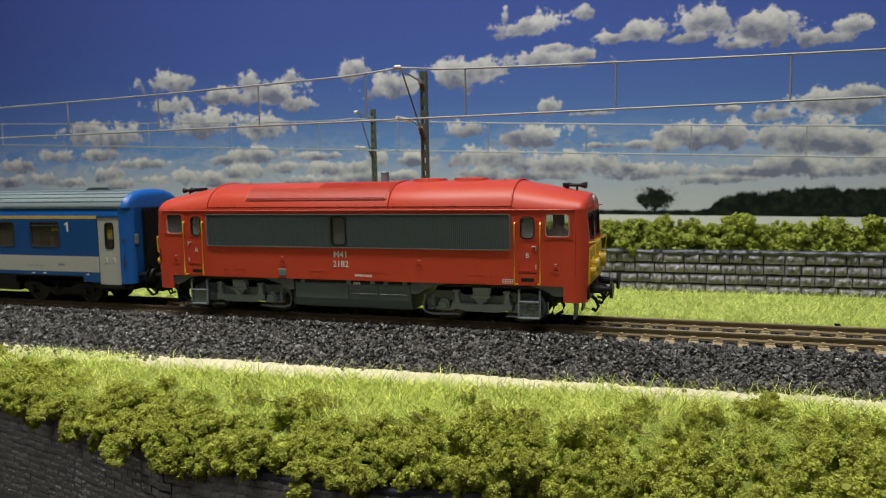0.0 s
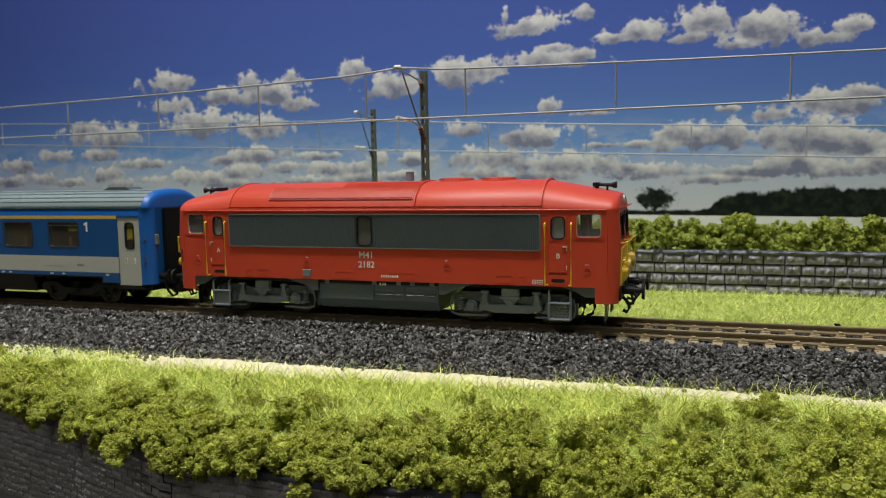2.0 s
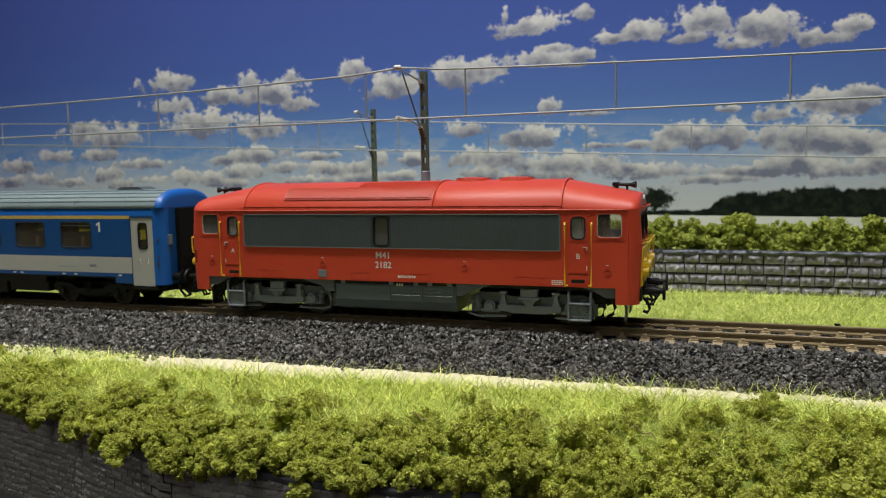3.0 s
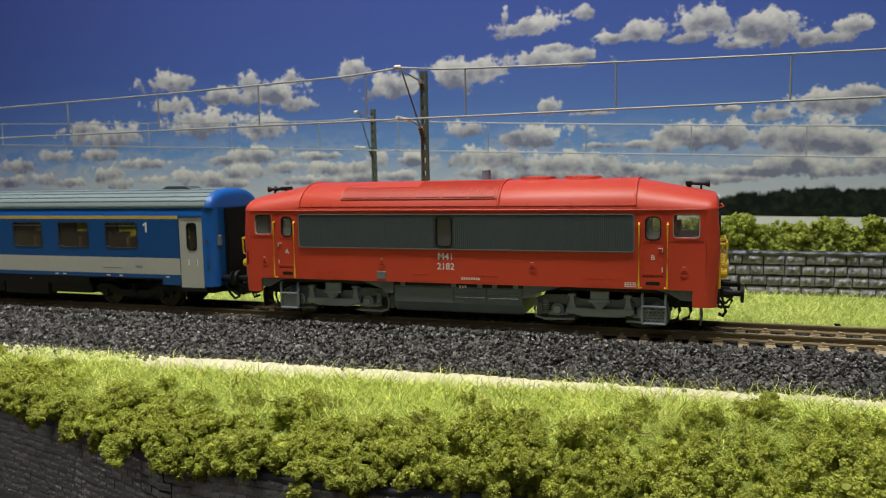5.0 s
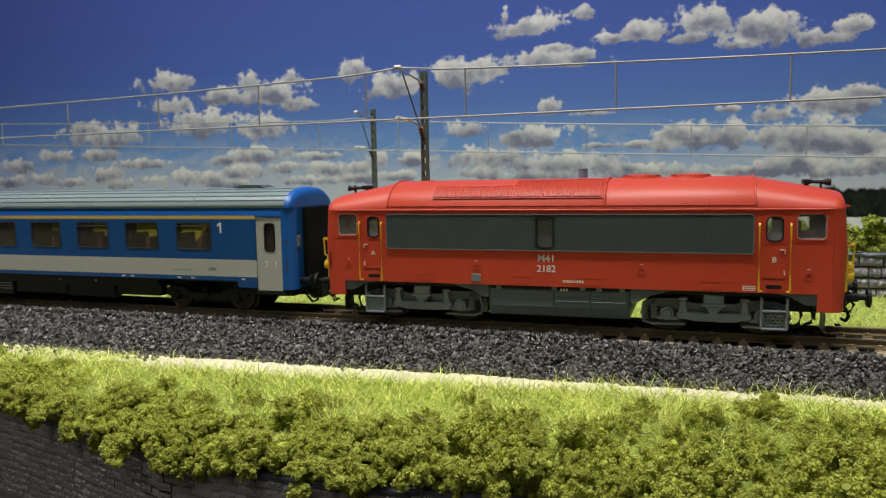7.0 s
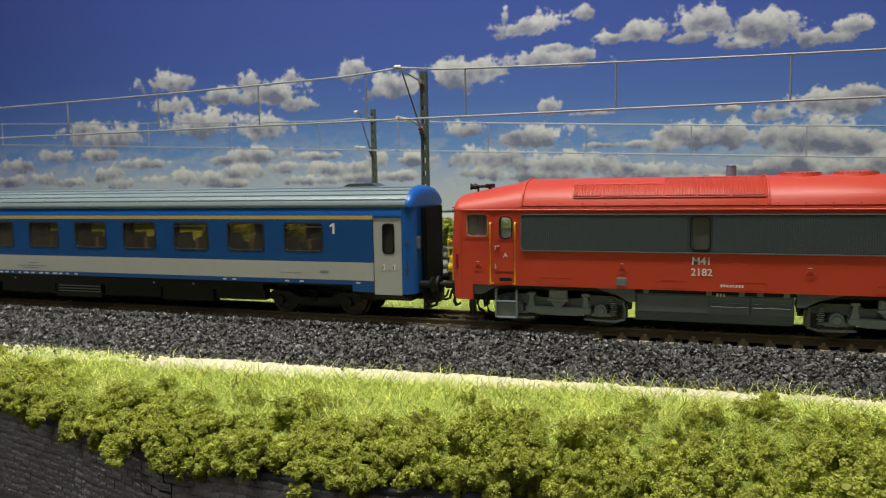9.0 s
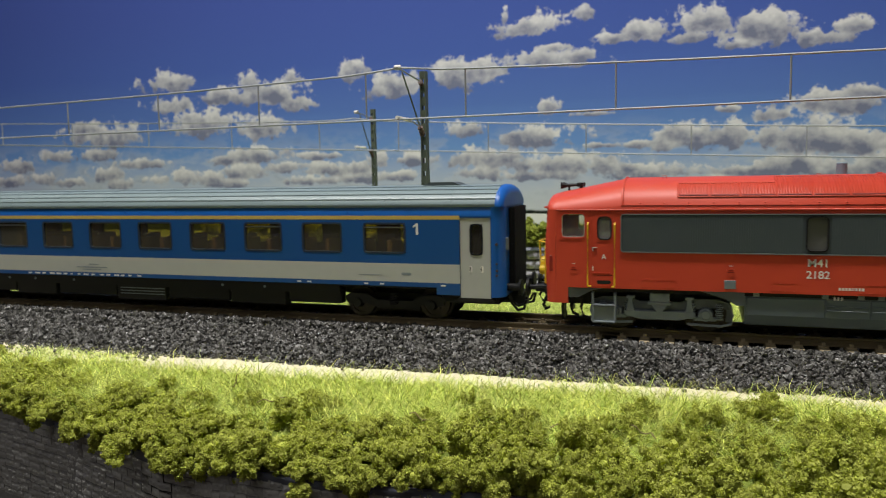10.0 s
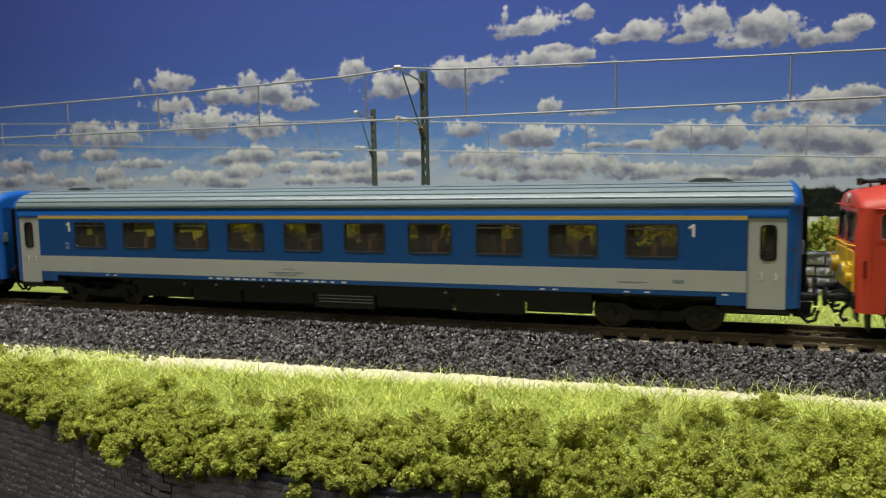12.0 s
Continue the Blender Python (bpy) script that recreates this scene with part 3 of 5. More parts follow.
def loco_bogie(parent, x, d):
    """d: +1 where the steps hang at the forward end."""
    bg = new("bogie")
    bg.parent = parent
    bg.location = (x * MM, 0, 0)
    bm = bmesh.new()
    box(bm, -16, 16, -9, 9, 7, 9.5)
    part("bolster", bm, BLACK, bg)
    for s in (-1, 1):
        y0, y1 = sorted((s * 11.8, s * 13.2))
        bm = bmesh.new()
        prism(bm, [(-20.5, 9.2), (-17, 10.6), (-9, 10.6), (-6, 9.4), (6, 9.4), (9, 10.6), (17, 10.6), (20.5, 9.2), (20.5, 7.6), (16, 8.0), (10, 7.4), (7, 6.2), (-7, 6.2), (-10, 7.4), (-16, 8.0), (-20.5, 7.6)], y0, y1)
        part("side_frame", bm, SHADEDFRAME, bg, "grey bogie side frame coloured darker for shade")
        y0, y1 = sorted((s * 13.0, s * 14.6))
        bm = bmesh.new()
        prism(bm, [(-10.5, 6.7), (10.5, 6.7), (10.5, 5.2), (5.5, 4.0), (-5.5, 4.0), (-10.5, 5.2)], y0, y1)
        bmesh.ops.bevel(bm, geom=bm.edges[:], offset=0.2, segments=1, affect="EDGES")
        part("spring_plank", bm, GREY, bg, "grey spring plank of the bogie")
        for hx in (-8.6, 8.6):
            bm = bmesh.new()
            prism(bm, [(hx - 1.3, 6.5), (hx + 1.3, 6.5), (hx + 0.7, 8.4), (hx + 0.6, 10.6), (hx - 0.6, 10.6), (hx - 0.7, 8.4)], *sorted((s * 13.2, s * 14.5)))
            box(bm, hx - 1.3, hx + 1.3, *sorted((s * 13.0, s * 14.8)), 10.4, 11.3, 0.2, 1)
            part("hanger", bm, GREY, bg)
        bm = bmesh.new()
        box(bm, -2.9, 2.9, *sorted((s * 12.8, s * 15.0)), 9.4, 12.4, 0.3, 1)
        box(bm, -3.4, 3.4, *sorted((s * 12.8, s * 15.4)), 8.7, 9.6, 0.2, 1)
        prism(bm, [(-2.4, 8.8), (2.4, 8.8), (1.0, 6.6), (-1.0, 6.6)], *sorted((s * 13.0, s * 15.1)))
        rod(bm, (0, s * 14.5, 7.4), (0, s * 15.5, 7.4), 1.0)
        part("bolster_bracket", bm, GREY, bg)
        for ax in (-13.2, 13.2):
            bm = bmesh.new()
            rod(bm, (ax, s * 11.5, 6.0), (ax, s * 14.4, 6.0), 2.3, 2.0, 16)
            rod(bm, (ax, s * 14.4, 6.0), (ax, s * 14.9, 6.0), 1.5, 1.2, 16)
            for k in range(6):
                a = math.pi * k / 3
                rod(bm, (ax + 1.7 * math.cos(a), s * 14.3, 6 + 1.7 * math.sin(a)), (ax + 1.7 * math.cos(a), s * 14.7, 6 + 1.7 * math.sin(a)), 0.25, seg=6)
            box(bm, ax - 3.2, ax + 3.2, *sorted((s * 12, s * 13.5)), 4.0, 5.2, 0.2, 1)
            part("axle_box", bm, GREY, bg)
            for q in (-1, 1):
                bm = bmesh.new()
                cx = ax + q * 3.9
                for k in range(8):
                    rod(bm, (cx, s * 13.3, 4.6 + k * 0.62), (cx, s * 13.3, 4.95 + k * 0.62), 1.15 if k % 2 == 0 else 0.85, seg=12)
                part("spring", bm, GREY, bg)
        bm = bmesh.new()
        chain(bm, [(-20, s * 13, 9), (-20.8, s * 13.4, 6), (-20.4, s * 13.4, 3.4), (-17.6, s * 13.2, 2.6), (-8, s * 12.8, 2.8)], 0.42)
        chain(bm, [(20, s * 13, 9), (20.8, s * 13.4, 6), (20.4, s * 13.4, 3.4), (17.6, s * 13.2, 2.6), (8, s * 12.8, 2.8)], 0.42)
        part("brake_rod", bm, GREY, bg)
        for q in (-1, 1):
            bm = bmesh.new()
            box(bm, q * 20 - 1.0, q * 20 + 1.0, *sorted((s * 7.2, s * 9.2)), 3.0, 8.0, 0.3, 1)
            part("brake_block", bm, GREY, bg)
        # cab steps with a meshed tread
        cx = d * 16.4
        bm = bmesh.new()
        for q in (-3.4, 3.4):
            chain(bm, [(cx + q, s * 14.2, 12.6), (cx + q, s * 16.2, 11.9), (cx + q, s * 16.3, 3.0)], 0.42)
        for z in (3.0, 8.2):
            chain(bm, [(cx - 3.4, s * 16.3, z), (cx + 3.4, s * 16.3, z)], 0.42)
        for z in (2.8, 8.0):
            box(bm, cx - 3.2, cx + 3.2, *sorted((s * 14.0, s * 16.3)), z, z + 0.35)
        part("step", bm, STEPGREY, bg, "grey cab step with meshed back")
        bm = bmesh.new()
        holes = []
        for i in range(5):
            for j in range(5):
                hx = cx - 2.9 + i * 1.2 + (0.5 if j % 2 else 0)
                hz = 3.5 + j * 0.92
                holes.append((hx, hx + 0.62, hz, hz + 0.5))
        pierced(bm, cx - 3.3, cx + 3.3, 3.0, 8.2, holes if d > 0 else [], *sorted((s * 15.8, s * 16.05)))
        part("step_mesh", bm, STEPGREY, bg)
    return bg


STEPGREY = mat("step_grey", (0.145, 0.172, 0.185), 0.45, var=0.1, bump=0.05)


def end_details(lo, d):
    x = d * HALF
    for s in (-1, 1):
        bm = bmesh.new()
        rod(bm, (x, s * 10, 12.2), (x + d * 4.4, s * 10, 12.2), 1.35)
        box(bm, x - 0.2, x + 0.6, s * 10 - 2.2, s * 10 + 2.2, 10.2, 14.2)
        rod(bm, (x + d * 4.4, s * 10, 12.2), (x + d * 6.6, s * 10, 12.2), 0.9)
        rod(bm, (x + d * 6.6, s * 10, 12.2), (x + d * 7.4, s * 10, 12.2), 2.7, 2.9, 20)
        part("buffer", bm, BLACK, lo, "black round buffer")
    bm = bmesh.new()
    chain(bm, [(x, -4, 11.5), (x + d * 3, -4.2, 11), (x + d * 4.5, -4.3, 9), (x + d * 3.5, -4.3, 7), (x + d * 1.2, -4.2, 7.2)], 0.45)
    chain(bm, [(x, 4, 11.5), (x + d * 3, 4.2, 11), (x + d * 4.8, 4.3, 8.8), (x + d * 3.0, 4.3, 6.8), (x + d * 0.8, 4.2, 7.6)], 0.45)
    part("brake_hose", bm, BLACK, lo)
    bm = bmesh.new()
    chain(bm, [(x, 0, 12.2), (x + d * 3.2, 0, 12.0), (x + d * 4.6, 0, 11), (x + d * 4.2, 0, 9.6), (x + d * 3, 0, 9.8)], 0.8)
    box(bm, x - 0.5, x + d * 0.8 + 0.2, -2, 2, 10.2, 14)
    part("coupling_hook", bm, BLACK, lo)
    # yellow end panel with lamps and rails
    bm = bmesh.new()
    prism(bm, [(x - 0.3, 14), (x + d * 0.9, 14), (x + d * 0.9, 25.8), (x - 0.3, 25.8)], -14.2, 14.2)
    bmesh.ops.bevel(bm, geom=bm.edges[:], offset=0.25, segments=1, affect="EDGES")
    part("warning_panel", bm, YELLOW, lo, "yellow end panel with headlamps")
    for s in (-1, 1):
        bm = bmesh.new()
        rod(bm, (x + d * 0.7, s * 8.6, 20.0), (x + d * 3.0, s * 8.6, 20.0), 2.5, 2.2, 20)
        rod(bm, (x + d * 0.7, s * 12.2, 18.4), (x + d * 2.6, s * 12.2, 18.4), 1.7, 1.5, 16)
        lamp = part("headlamp", bm, YELLOW, lo)
        bm = bmesh.new()
        rod(bm, (x + d * 3.0, s * 8.6, 20.0), (x + d * 3.15, s * 8.6, 20.0), 1.8, 1.7, 16)
        part("lens", bm, CREAM, lamp)
        bm = bmesh.new()
        chain(bm, [(x + d * 0.5, s * 14.0, 27.2), (x + d * 2.6, s * 13.2, 27.6), (x + d * 2.6, s * 3, 27.6), (x + d * 0.5, s * 2.5, 27.2)], 0.28)
        chain(bm, [(x + d * 2.6, s * 13.2, 27.6), (x + d * 2.2, s * 13.4, 22.0), (x + d * 0.6, s * 13.4, 21.5)], 0.28)
        part("handrail", bm, YELLOW, lo, "thin yellow handrail")
    bm = bmesh.new()
    box(bm, *sorted((x - d * 1.5, x + d * 0.7)), -14.5, 14.5, 9.4, 13.6, 0.3, 1)
    for y in (-8.2, -6.6, 6.6, 8.2):
        chain(bm, [(x, y, 10), (x + d * 1.8, y, 8.4), (x + d * 2.6, y, 6.2), (x + d * 1.8, y, 4.8), (x + d * 0.6, y, 5.4)], 0.42)
    part("buffer_beam", bm, BLACK, lo, "black buffer beam with air hoses")
    for s in (-1, 1):
        for a, b in ((69.2, 0.0), (72.4, 0.8)):
            bm = bmesh.new()
            chain(bm, [(d * (a - 1.5), s * 12, 12.8), (d * a, s * 13.2, 10.6 - b), (d * (a + 0.8), s * 13.4, 7.0), (d * (a + 0.2), s * 13.2, 4.2 + b), (d * (a - 1.6), s * 12.8, 3.2 + b)], 0.5)
            part("air_pipe", bm, BLACK, lo)
    # plough under the end
    bm = bmesh.new()
    for s in (-1, 1):
        prism(bm, [(x - d * 5.0, 9.2), (x - d * 4.3, 9.2), (x - d * 3.9, 6.0), (x - d * 4.3, 2.2), (x - d * 4.9, 2.2), (x - d * 4.6, 6.0)], *sorted((s * 5.5, s * 11.4)))
    # the rear guard is black: its shade is put into the colour
    part("rail_guard", bm, STEPGREY if d > 0 else BLACK, lo, "grey rail guard plate, coloured black at the rear for shade")
    # horns on the cab roof
    bm = bmesh.new()
    z = roof_top(73.5) + 1.2
    for y, k in ((-2.2, 0), (2.2, 1.2)):
        rod(bm, (d * 71.5, y, z + 0.2), (d * 76.5, y, z), 0.42, 0.55, 10)
        rod(bm, (d * 76.5, y, z), (d * 78.2, y, z), 0.5, 1.15, 14)
    box(bm, min(d * 71, d * 73), max(d * 71, d * 73), -3, 3, z - 0.5, z + 0.9, 0.2, 1)
    rod(bm, (d * 72, 0, z - 2.5), (d * 72, 0, z), 0.7)
    rod(bm, (d * 75.6, -2.2, z - 2.0), (d * 75.6, -2.2, z), 0.35)
    part("horn", bm, BLACK, lo, "black air horns on the cab roof")


def bulge(z):
    """How far the end stands out at the height z."""
    return 0.7 * max(0.0, (z - 8.6) / 17.9) if z <= 26.5 else 0.7 - (z - 26.5) * 0.075


def locomotive():
    lo = thing("diesel_locomotive", "red model diesel locomotive with dark grey louvred sides, on the rails", "locomotive")
    winds = [(-76.0, -67.9, 28.7, 36.9), (67.4, 76.0, 28.7, 36.9), (-64.8, -60.1, 28.3, 35.8), (59.7, 64.7, 28.3, 35.8), (-6.9, -0.8, 25.5, 35.9)]
    for s in (-1, 1):
        y0, y1 = sorted((s * 17.0, s * 15.8))
        bm = bmesh.new()
        pierced(bm, -77.3, 77.3, 13.6, 37.6, winds, y0, y1)
        part("side_wall", bm, RED, lo)
        yo, yi = s * 17.0, s * 16.6
        for i, (a, b, c, e) in enumerate(winds):
            bm = bmesh.new()
            ring(bm, a + 0.2, b - 0.2, c + 0.2, e - 0.2, 1.5, 0.6, s * 17.1, s * 15.9, 0.3)
            part("window_surround", bm, RED if i < 4 else GRILLE, lo)
            bm = bmesh.new()
            ring(bm, a + 0.5, b - 0.5, c + 0.5, e - 0.5, 1.2, 0.36, s * (17.2 if i < 4 else 17.55), s * 16.0)
            part("window_frame", bm, RED if i < 2 else BLACK, lo, "" if i < 2 else "black rubber window seal")
            if i < 2:
                bm = bmesh.new()
                ring(bm, a + 0.75, b - 0.75, c + 0.7, e - 0.7, 0.9, 0.34, s * 16.95, s * 16.55)
                part("window_rim", bm, PALE, lo, "pale plastic rim of the cab window")
            bm = bmesh.new()
            box(bm, a, b, *sorted((s * 16.3, s * 16.5)), c, e)
            pane = part("pane", bm, (CLEAR, CLEAR, MILKGLASS, MILKGLASS, MILKY)[i], lo)
            pane.visible_shadow = False
        # louvred grilles: frame, backing and upright slats
        for a, b in ((-57.4, -7.2), (-0.7, 56.6)):
            bm = bmesh.new()
            box(bm, a, b, *sorted((s * 16.9, s * 17.12)), 25.0, 36.2)
            gr = part("grille", bm, GRILLE, lo, "dark grey grille of upright slats")
            bm = bmesh.new()
            x = a + 0.7
            while x < b - 0.5:
                box(bm, x - 0.2, x + 0.2, *sorted((s * 17.1, s * 17.36)), 25.3, 35.9)
                x += 0.66
            part("slats", bm, SLAT, gr, kind="stuff")
        bm = bmesh.new()
        ring(bm, -57.3, 56.5, 25.1, 36.1, 0.7, 0.32, s * 17.0, s * 17.5)
        part("grille_rim", bm, RIM, lo, "paler grey rim round the grilles")
        # cab doors: seam, handle, step hole, yellow handrails
        for cx, a, b, letter in ((-62.6, -67.4, -59.3, "A"), (62.2, 58.2, 66.4, "B")):
            bm = bmesh.new()
            ring(bm, a + 1.0, b - 1.0, 14.4, 36.9, 0.8, 0.12, s * 17.0, s * 17.1)
            dr = part("door", bm, RED, lo, "red cab door with yellow handrails")
            for hx in (a, b):
                bm = bmesh.new()
                chain(bm, [(hx + (0.8 if hx == a else -0.8), s * 17.0, 14.1), (hx, s * 17.7, 14.1), (hx, s * 17.9, 14.6), (hx, s * 17.9, 33.2), (hx, s * 17.5, 33.6), (hx, s * 17.0, 33.6)], 0.3)
                part("handrail", bm, YELLOW, dr, "thin yellow handrail")
            bm = bmesh.new()
            hx, q = (b, -1) if letter == "B" else (a, 1)
            box(bm, *sorted((hx + q * 2.7, hx + q * 1.3)), *sorted((s * 17.0, s * 17.4)), 26.0, 26.25)
            box(bm, *sorted((hx + q * 1.6, hx + q * 1.3)), *sorted((s * 17.0, s * 17.25)), 25.0, 26.25)
            box(bm, *sorted((hx + q * 1.6, hx + q * 1.35)), *sorted((s * 17.0, s * 17.15)), 18.9, 20.4)
            part("handle", bm, WHITE, dr, "small pale door handle")
            bm = bmesh.new()
            prism(bm, rounded(cx - 2.1, cx + 2.1, 14.9, 16.0, 0.45), *sorted((s * 16.9, s * 17.06)))
            for k in range(6):
                box(bm, cx - 2.9 + k * 1.0, cx - 2.4 + k * 1.0, *sorted((s * 16.9, s * 17.05)), 17.4, 17.7)
            part("foot_hole", bm, BLACK, dr)
            bm = bmesh.new()
            box(bm, a + 1.2, b - 1.2, *sorted((s * 17.0, s * 17.15)), 18.2, 18.42)
            part("door_ledge", bm, RED, dr)
            lettering("letter", letter, 2.2, cx, s * 17.05, 23.2, WHITE, lo, 0 if s < 0 else 180)
        lettering("number", "M41", 3.15, -3.4, s * 17.05, 22.4, WHITE, lo, 0 if s < 0 else 180)
        lettering("number", "2182", 3.05, -3.4, s * 17.05, 19.1, WHITE, lo, 0 if s < 0 else 180)
        bm = bmesh.new()
        for i in range(8):
            box(bm, 1.9 + i * 0.82, 2.45 + i * 0.82, *sorted((s * 17.0, s * 17.04)), 14.95, 15.75)
        part("inscription", bm, WHITE, lo, "small white lettering bar", kind="stuff")
        # small plates, fillers and panel seams
        bm = bmesh.new()
        box(bm, -28.0, -24.8, *sorted((s * 17.0, s * 17.25)), 14.5, 17.0, 0.1, 1)
        part("socket_plate", bm, STEPGREY, lo, "pale grey socket plate")
        for px, pz in ((-26.3, 19.4), (25.5, 19.2), (71.2, 18.8), (-71.8, 19.2)):
            bm = bmesh.new()
            rod(bm, (px, s * 16.9, pz), (px, s * 17.15, pz), 1.25, seg=18)
            fl = part("filler_cap", bm, RED, lo)
            bm = bmesh.new()
            box(bm, px - 0.9, px + 0.9, *sorted((s * 17.1, s * 17.2)), pz - 0.15, pz + 0.1)
            box(bm, px - 0.6, px + 0.6, *sorted((s * 17.1, s * 17.22)), pz + 0.5, pz + 0.7)
            part("mark", bm, DARKRED, fl)
            bm = bmesh.new()
            box(bm, px - 0.5, px + 0.5, *sorted((s * 16.95, s * 17.05)), pz + 1.75, pz + 1.95)
            part("mark", bm, WHITE, fl)
        for px, w in ((-44, 2.6), (-12.0, 3.4), (10.0, 4.4), (45.0, 3.0), (-50, 1.2), (51.2, 1.2)):
            bm = bmesh.new()
            ring(bm, px - w, px + w, 14.4, 16.5, 0.5, 0.12, s * 17.0, s * 17.08)
            part("hatch_seam", bm, RED, lo)
        bm = bmesh.new()
        pierced(bm, 54.0, 57.4, 14.2, 15.6, [(54.3 + i * 0.78, 54.9 + i * 0.78, 14.4 + j * 0.6, 14.8 + j * 0.6) for i in range(4) for j in range(2)], *sorted((s * 17.0, s * 17.05)))
        part("data_panel", bm, WHITE, lo)
        if s < 0:
            bm = bmesh.new()
            box(bm, -79.4, -77.4, -16.9, -16.4, 18.4, 23.4, 0.1, 1)
            part("hatch", bm, DARKRED, lo)
        # gutter
        bm = bmesh.new()
        box(bm, -77, 77, *sorted((s * 16.9, s * 17.35)), 37.4, 37.9, 0.12, 1)
        part("gutter", bm, RED, lo)
        # grey corner gussets between body and skirts, shade put into their colour
        for d in (-1, 1):
            bm = bmesh.new()
            prism(bm, [(d * 62.5, 13.6), (d * 75, 13.6), (d * 75, 10.4), (d * 70.6, 10.4), (d * 66.5, 12.6)], *sorted((s * 16.5, s * 15.2)))
            part("gusset", bm, SHADEDFRAME, lo)
            bm = bmesh.new()
            prism(bm, [(d * 22.4, 13.6), (d * 35, 13.6), (d * 27.5, 11.4), (d * 24.5, 9.6), (d * 22.4, 9.6)], *sorted((s * 16.5, s * 15.4)))
            part("gusset", bm, SHADEDFRAME, lo)
    # floor and engine block inside
    bm = bmesh.new()
    box(bm, -77, 77, -15.7, 15.7, 12.4, 13.8)
    part("floor_frame", bm, BLACK, lo)
    bm = bmesh.new()
    box(bm, -56, -9, -11, 11, 13.9, 37)
    box(bm, 1, 56, -11, 11, 13.9, 37)
    part("engine", bm, BLACK, lo)
    for d in (-1, 1):
        # black block added to darken the gap between steps and skirt
        bm = bmesh.new()
        box(bm, *sorted((d * 61.0, d * 76.5)), -10.5, 10.5, 7.4, 12.3, 0.4, 1)
        part("underframe", bm, BLACK, lo)
        bm = bmesh.new()
        box(bm, min(d * 68.5, d * 70), max(d * 68.5, d * 70), -8.0, -3.5, 26, 34, 0.6)
        box(bm, min(d * 66, d * 72), max(d * 66, d * 72), -9.5, -3, 24, 26.5, 0.6)
        box(bm, min(d * 73, d * 78), max(d * 73, d * 78), -14, 14, 13.9, 27.5, 0.6)
        part("driver_seat", bm, RED, lo)
        bm = bmesh.new()
        box(bm, *sorted((d * 57.5, d * 58.3)), -15.6, 15.6, 13.9, 37.2)
        box(bm, *sorted((d * 58.3, d * 79)), -15.7, 15.7, 36.9, 37.3)
        part("cab_lining", bm, CABGREY, lo, "pale cab lining")
        # rounded corners and end wall
        bm = bmesh.new()
        outer, inner = [], []
        for k in range(9):
            a = radians(90 * k / 8)
            outer.append((77.3 + 3.3 * math.sin(a), 13.7 + 3.3 * math.cos(a)))
            inner.append((77.3 + 2.1 * math.sin(a), 13.7 + 2.1 * math.cos(a)))
        bm.free()
        for s in (-1, 1):
            bm = bmesh.new()
            loop = outer + inner[::-1]
            loft(bm, [[(d * (x + bulge(z) * min(1.0, max(0.0, x - 76.9) / 2)), s * y, z) for x, y in loop] for z in (8.6, 14, 22, 26.5, 32, 37.7)])
            part("corner_post", bm, RED, lo, smooth=40)
            bm = bmesh.new()
            x0, x1 = sorted((d * 73.6, d * 77.3))
            box(bm, x0, x1, *sorted((s * 17, s * 15.8)), 8.6, 13.6)
            part("skirt", bm, RED, lo)
        bm = bmesh.new()
        pierced(bm, -13.7, 13.7, 8.6, 37.7, [(-12.8, -0.9, 27.8, 36.2), (0.9, 12.8, 27.8, 36.2)], 79.4, 80.6)
        bmesh.ops.transform(bm, matrix=Matrix(((0, d, 0, 0), (1, 0, 0, 0), (0, 0, 1, 0), (0, 0, 0, 1))), verts=bm.verts)
        for v in bm.verts:
            v.co.x += d * bulge(v.co.z)
        part("end_wall", bm, RED, lo)
        for s in (-1, 1):
            bm = bmesh.new()
            box(bm, *sorted((d * 79.8, d * 80.1)), *sorted((s * 0.9, s * 12.8)), 27.8, 36.2)
            w = part("windscreen", bm, CLEAR, lo)
            w.visible_shadow = False
            bm = bmesh.new()
            ring(bm, *sorted((s * 1.3, s * 12.4)), 28.2, 35.8, 0.9, 0.7, 80.2, 80.9)
            bmesh.ops.transform(bm, matrix=Matrix(((0, d, 0, 0), (1, 0, 0, 0), (0, 0, 1, 0), (0, 0, 0, 1))), verts=bm.verts)
            part("windscreen_seal", bm, BLACK, lo)
            bm = bmesh.new()
            chain(bm, [(d * 81.2, s * 5, 36.8), (d * 81.3, s * 7.5, 31)], 0.18)
            part("wiper", bm, BLACK, lo)
        bm = bmesh.new()
        chain(bm, [(d * 80.3, -11, 37.9), (d * 82.0, -11, 38.3), (d * 82.0, 11, 38.3), (d * 80.3, 11, 37.9)], 0.22)
        part("brow_rail", bm, RED, lo)
        bm = bmesh.new()
        rod(bm, (d * 79.6, 0, 40.2), (d * 81.0, 0, 40.2), 1.6, 1.5, 16)
        part("top_lamp", bm, CREAM, lo)
        end_details(lo, d)
    # roof in one shell, raised middle section with seams
    bm = bmesh.new()
    xs = [0, 20, 40, 54, 57, 59, 62, 66, 70, 74, 77.3, 78.2, 79, 79.6, 80.1, 80.45, 80.6]
    xs = [-x for x in xs[:0:-1]] + xs
    loft(bm, [[(x, y, z) for y, z in roof_ring(x)] for x in xs])
    part("roof", bm, RED, lo, "bright red rounded roof", smooth=40)
    for x0, x1 in ((-57.2, 14.0), (14.8, 57.0)):
        bm = bmesh.new()
        rings = []
        for x in (x0, x0 + 0.35, x1 - 0.35, x1):
            g = 0.05 if x in (x0, x1) else 0.22
            pts = [p for p in roof_ring(x, g) if p[1] > 38.9]
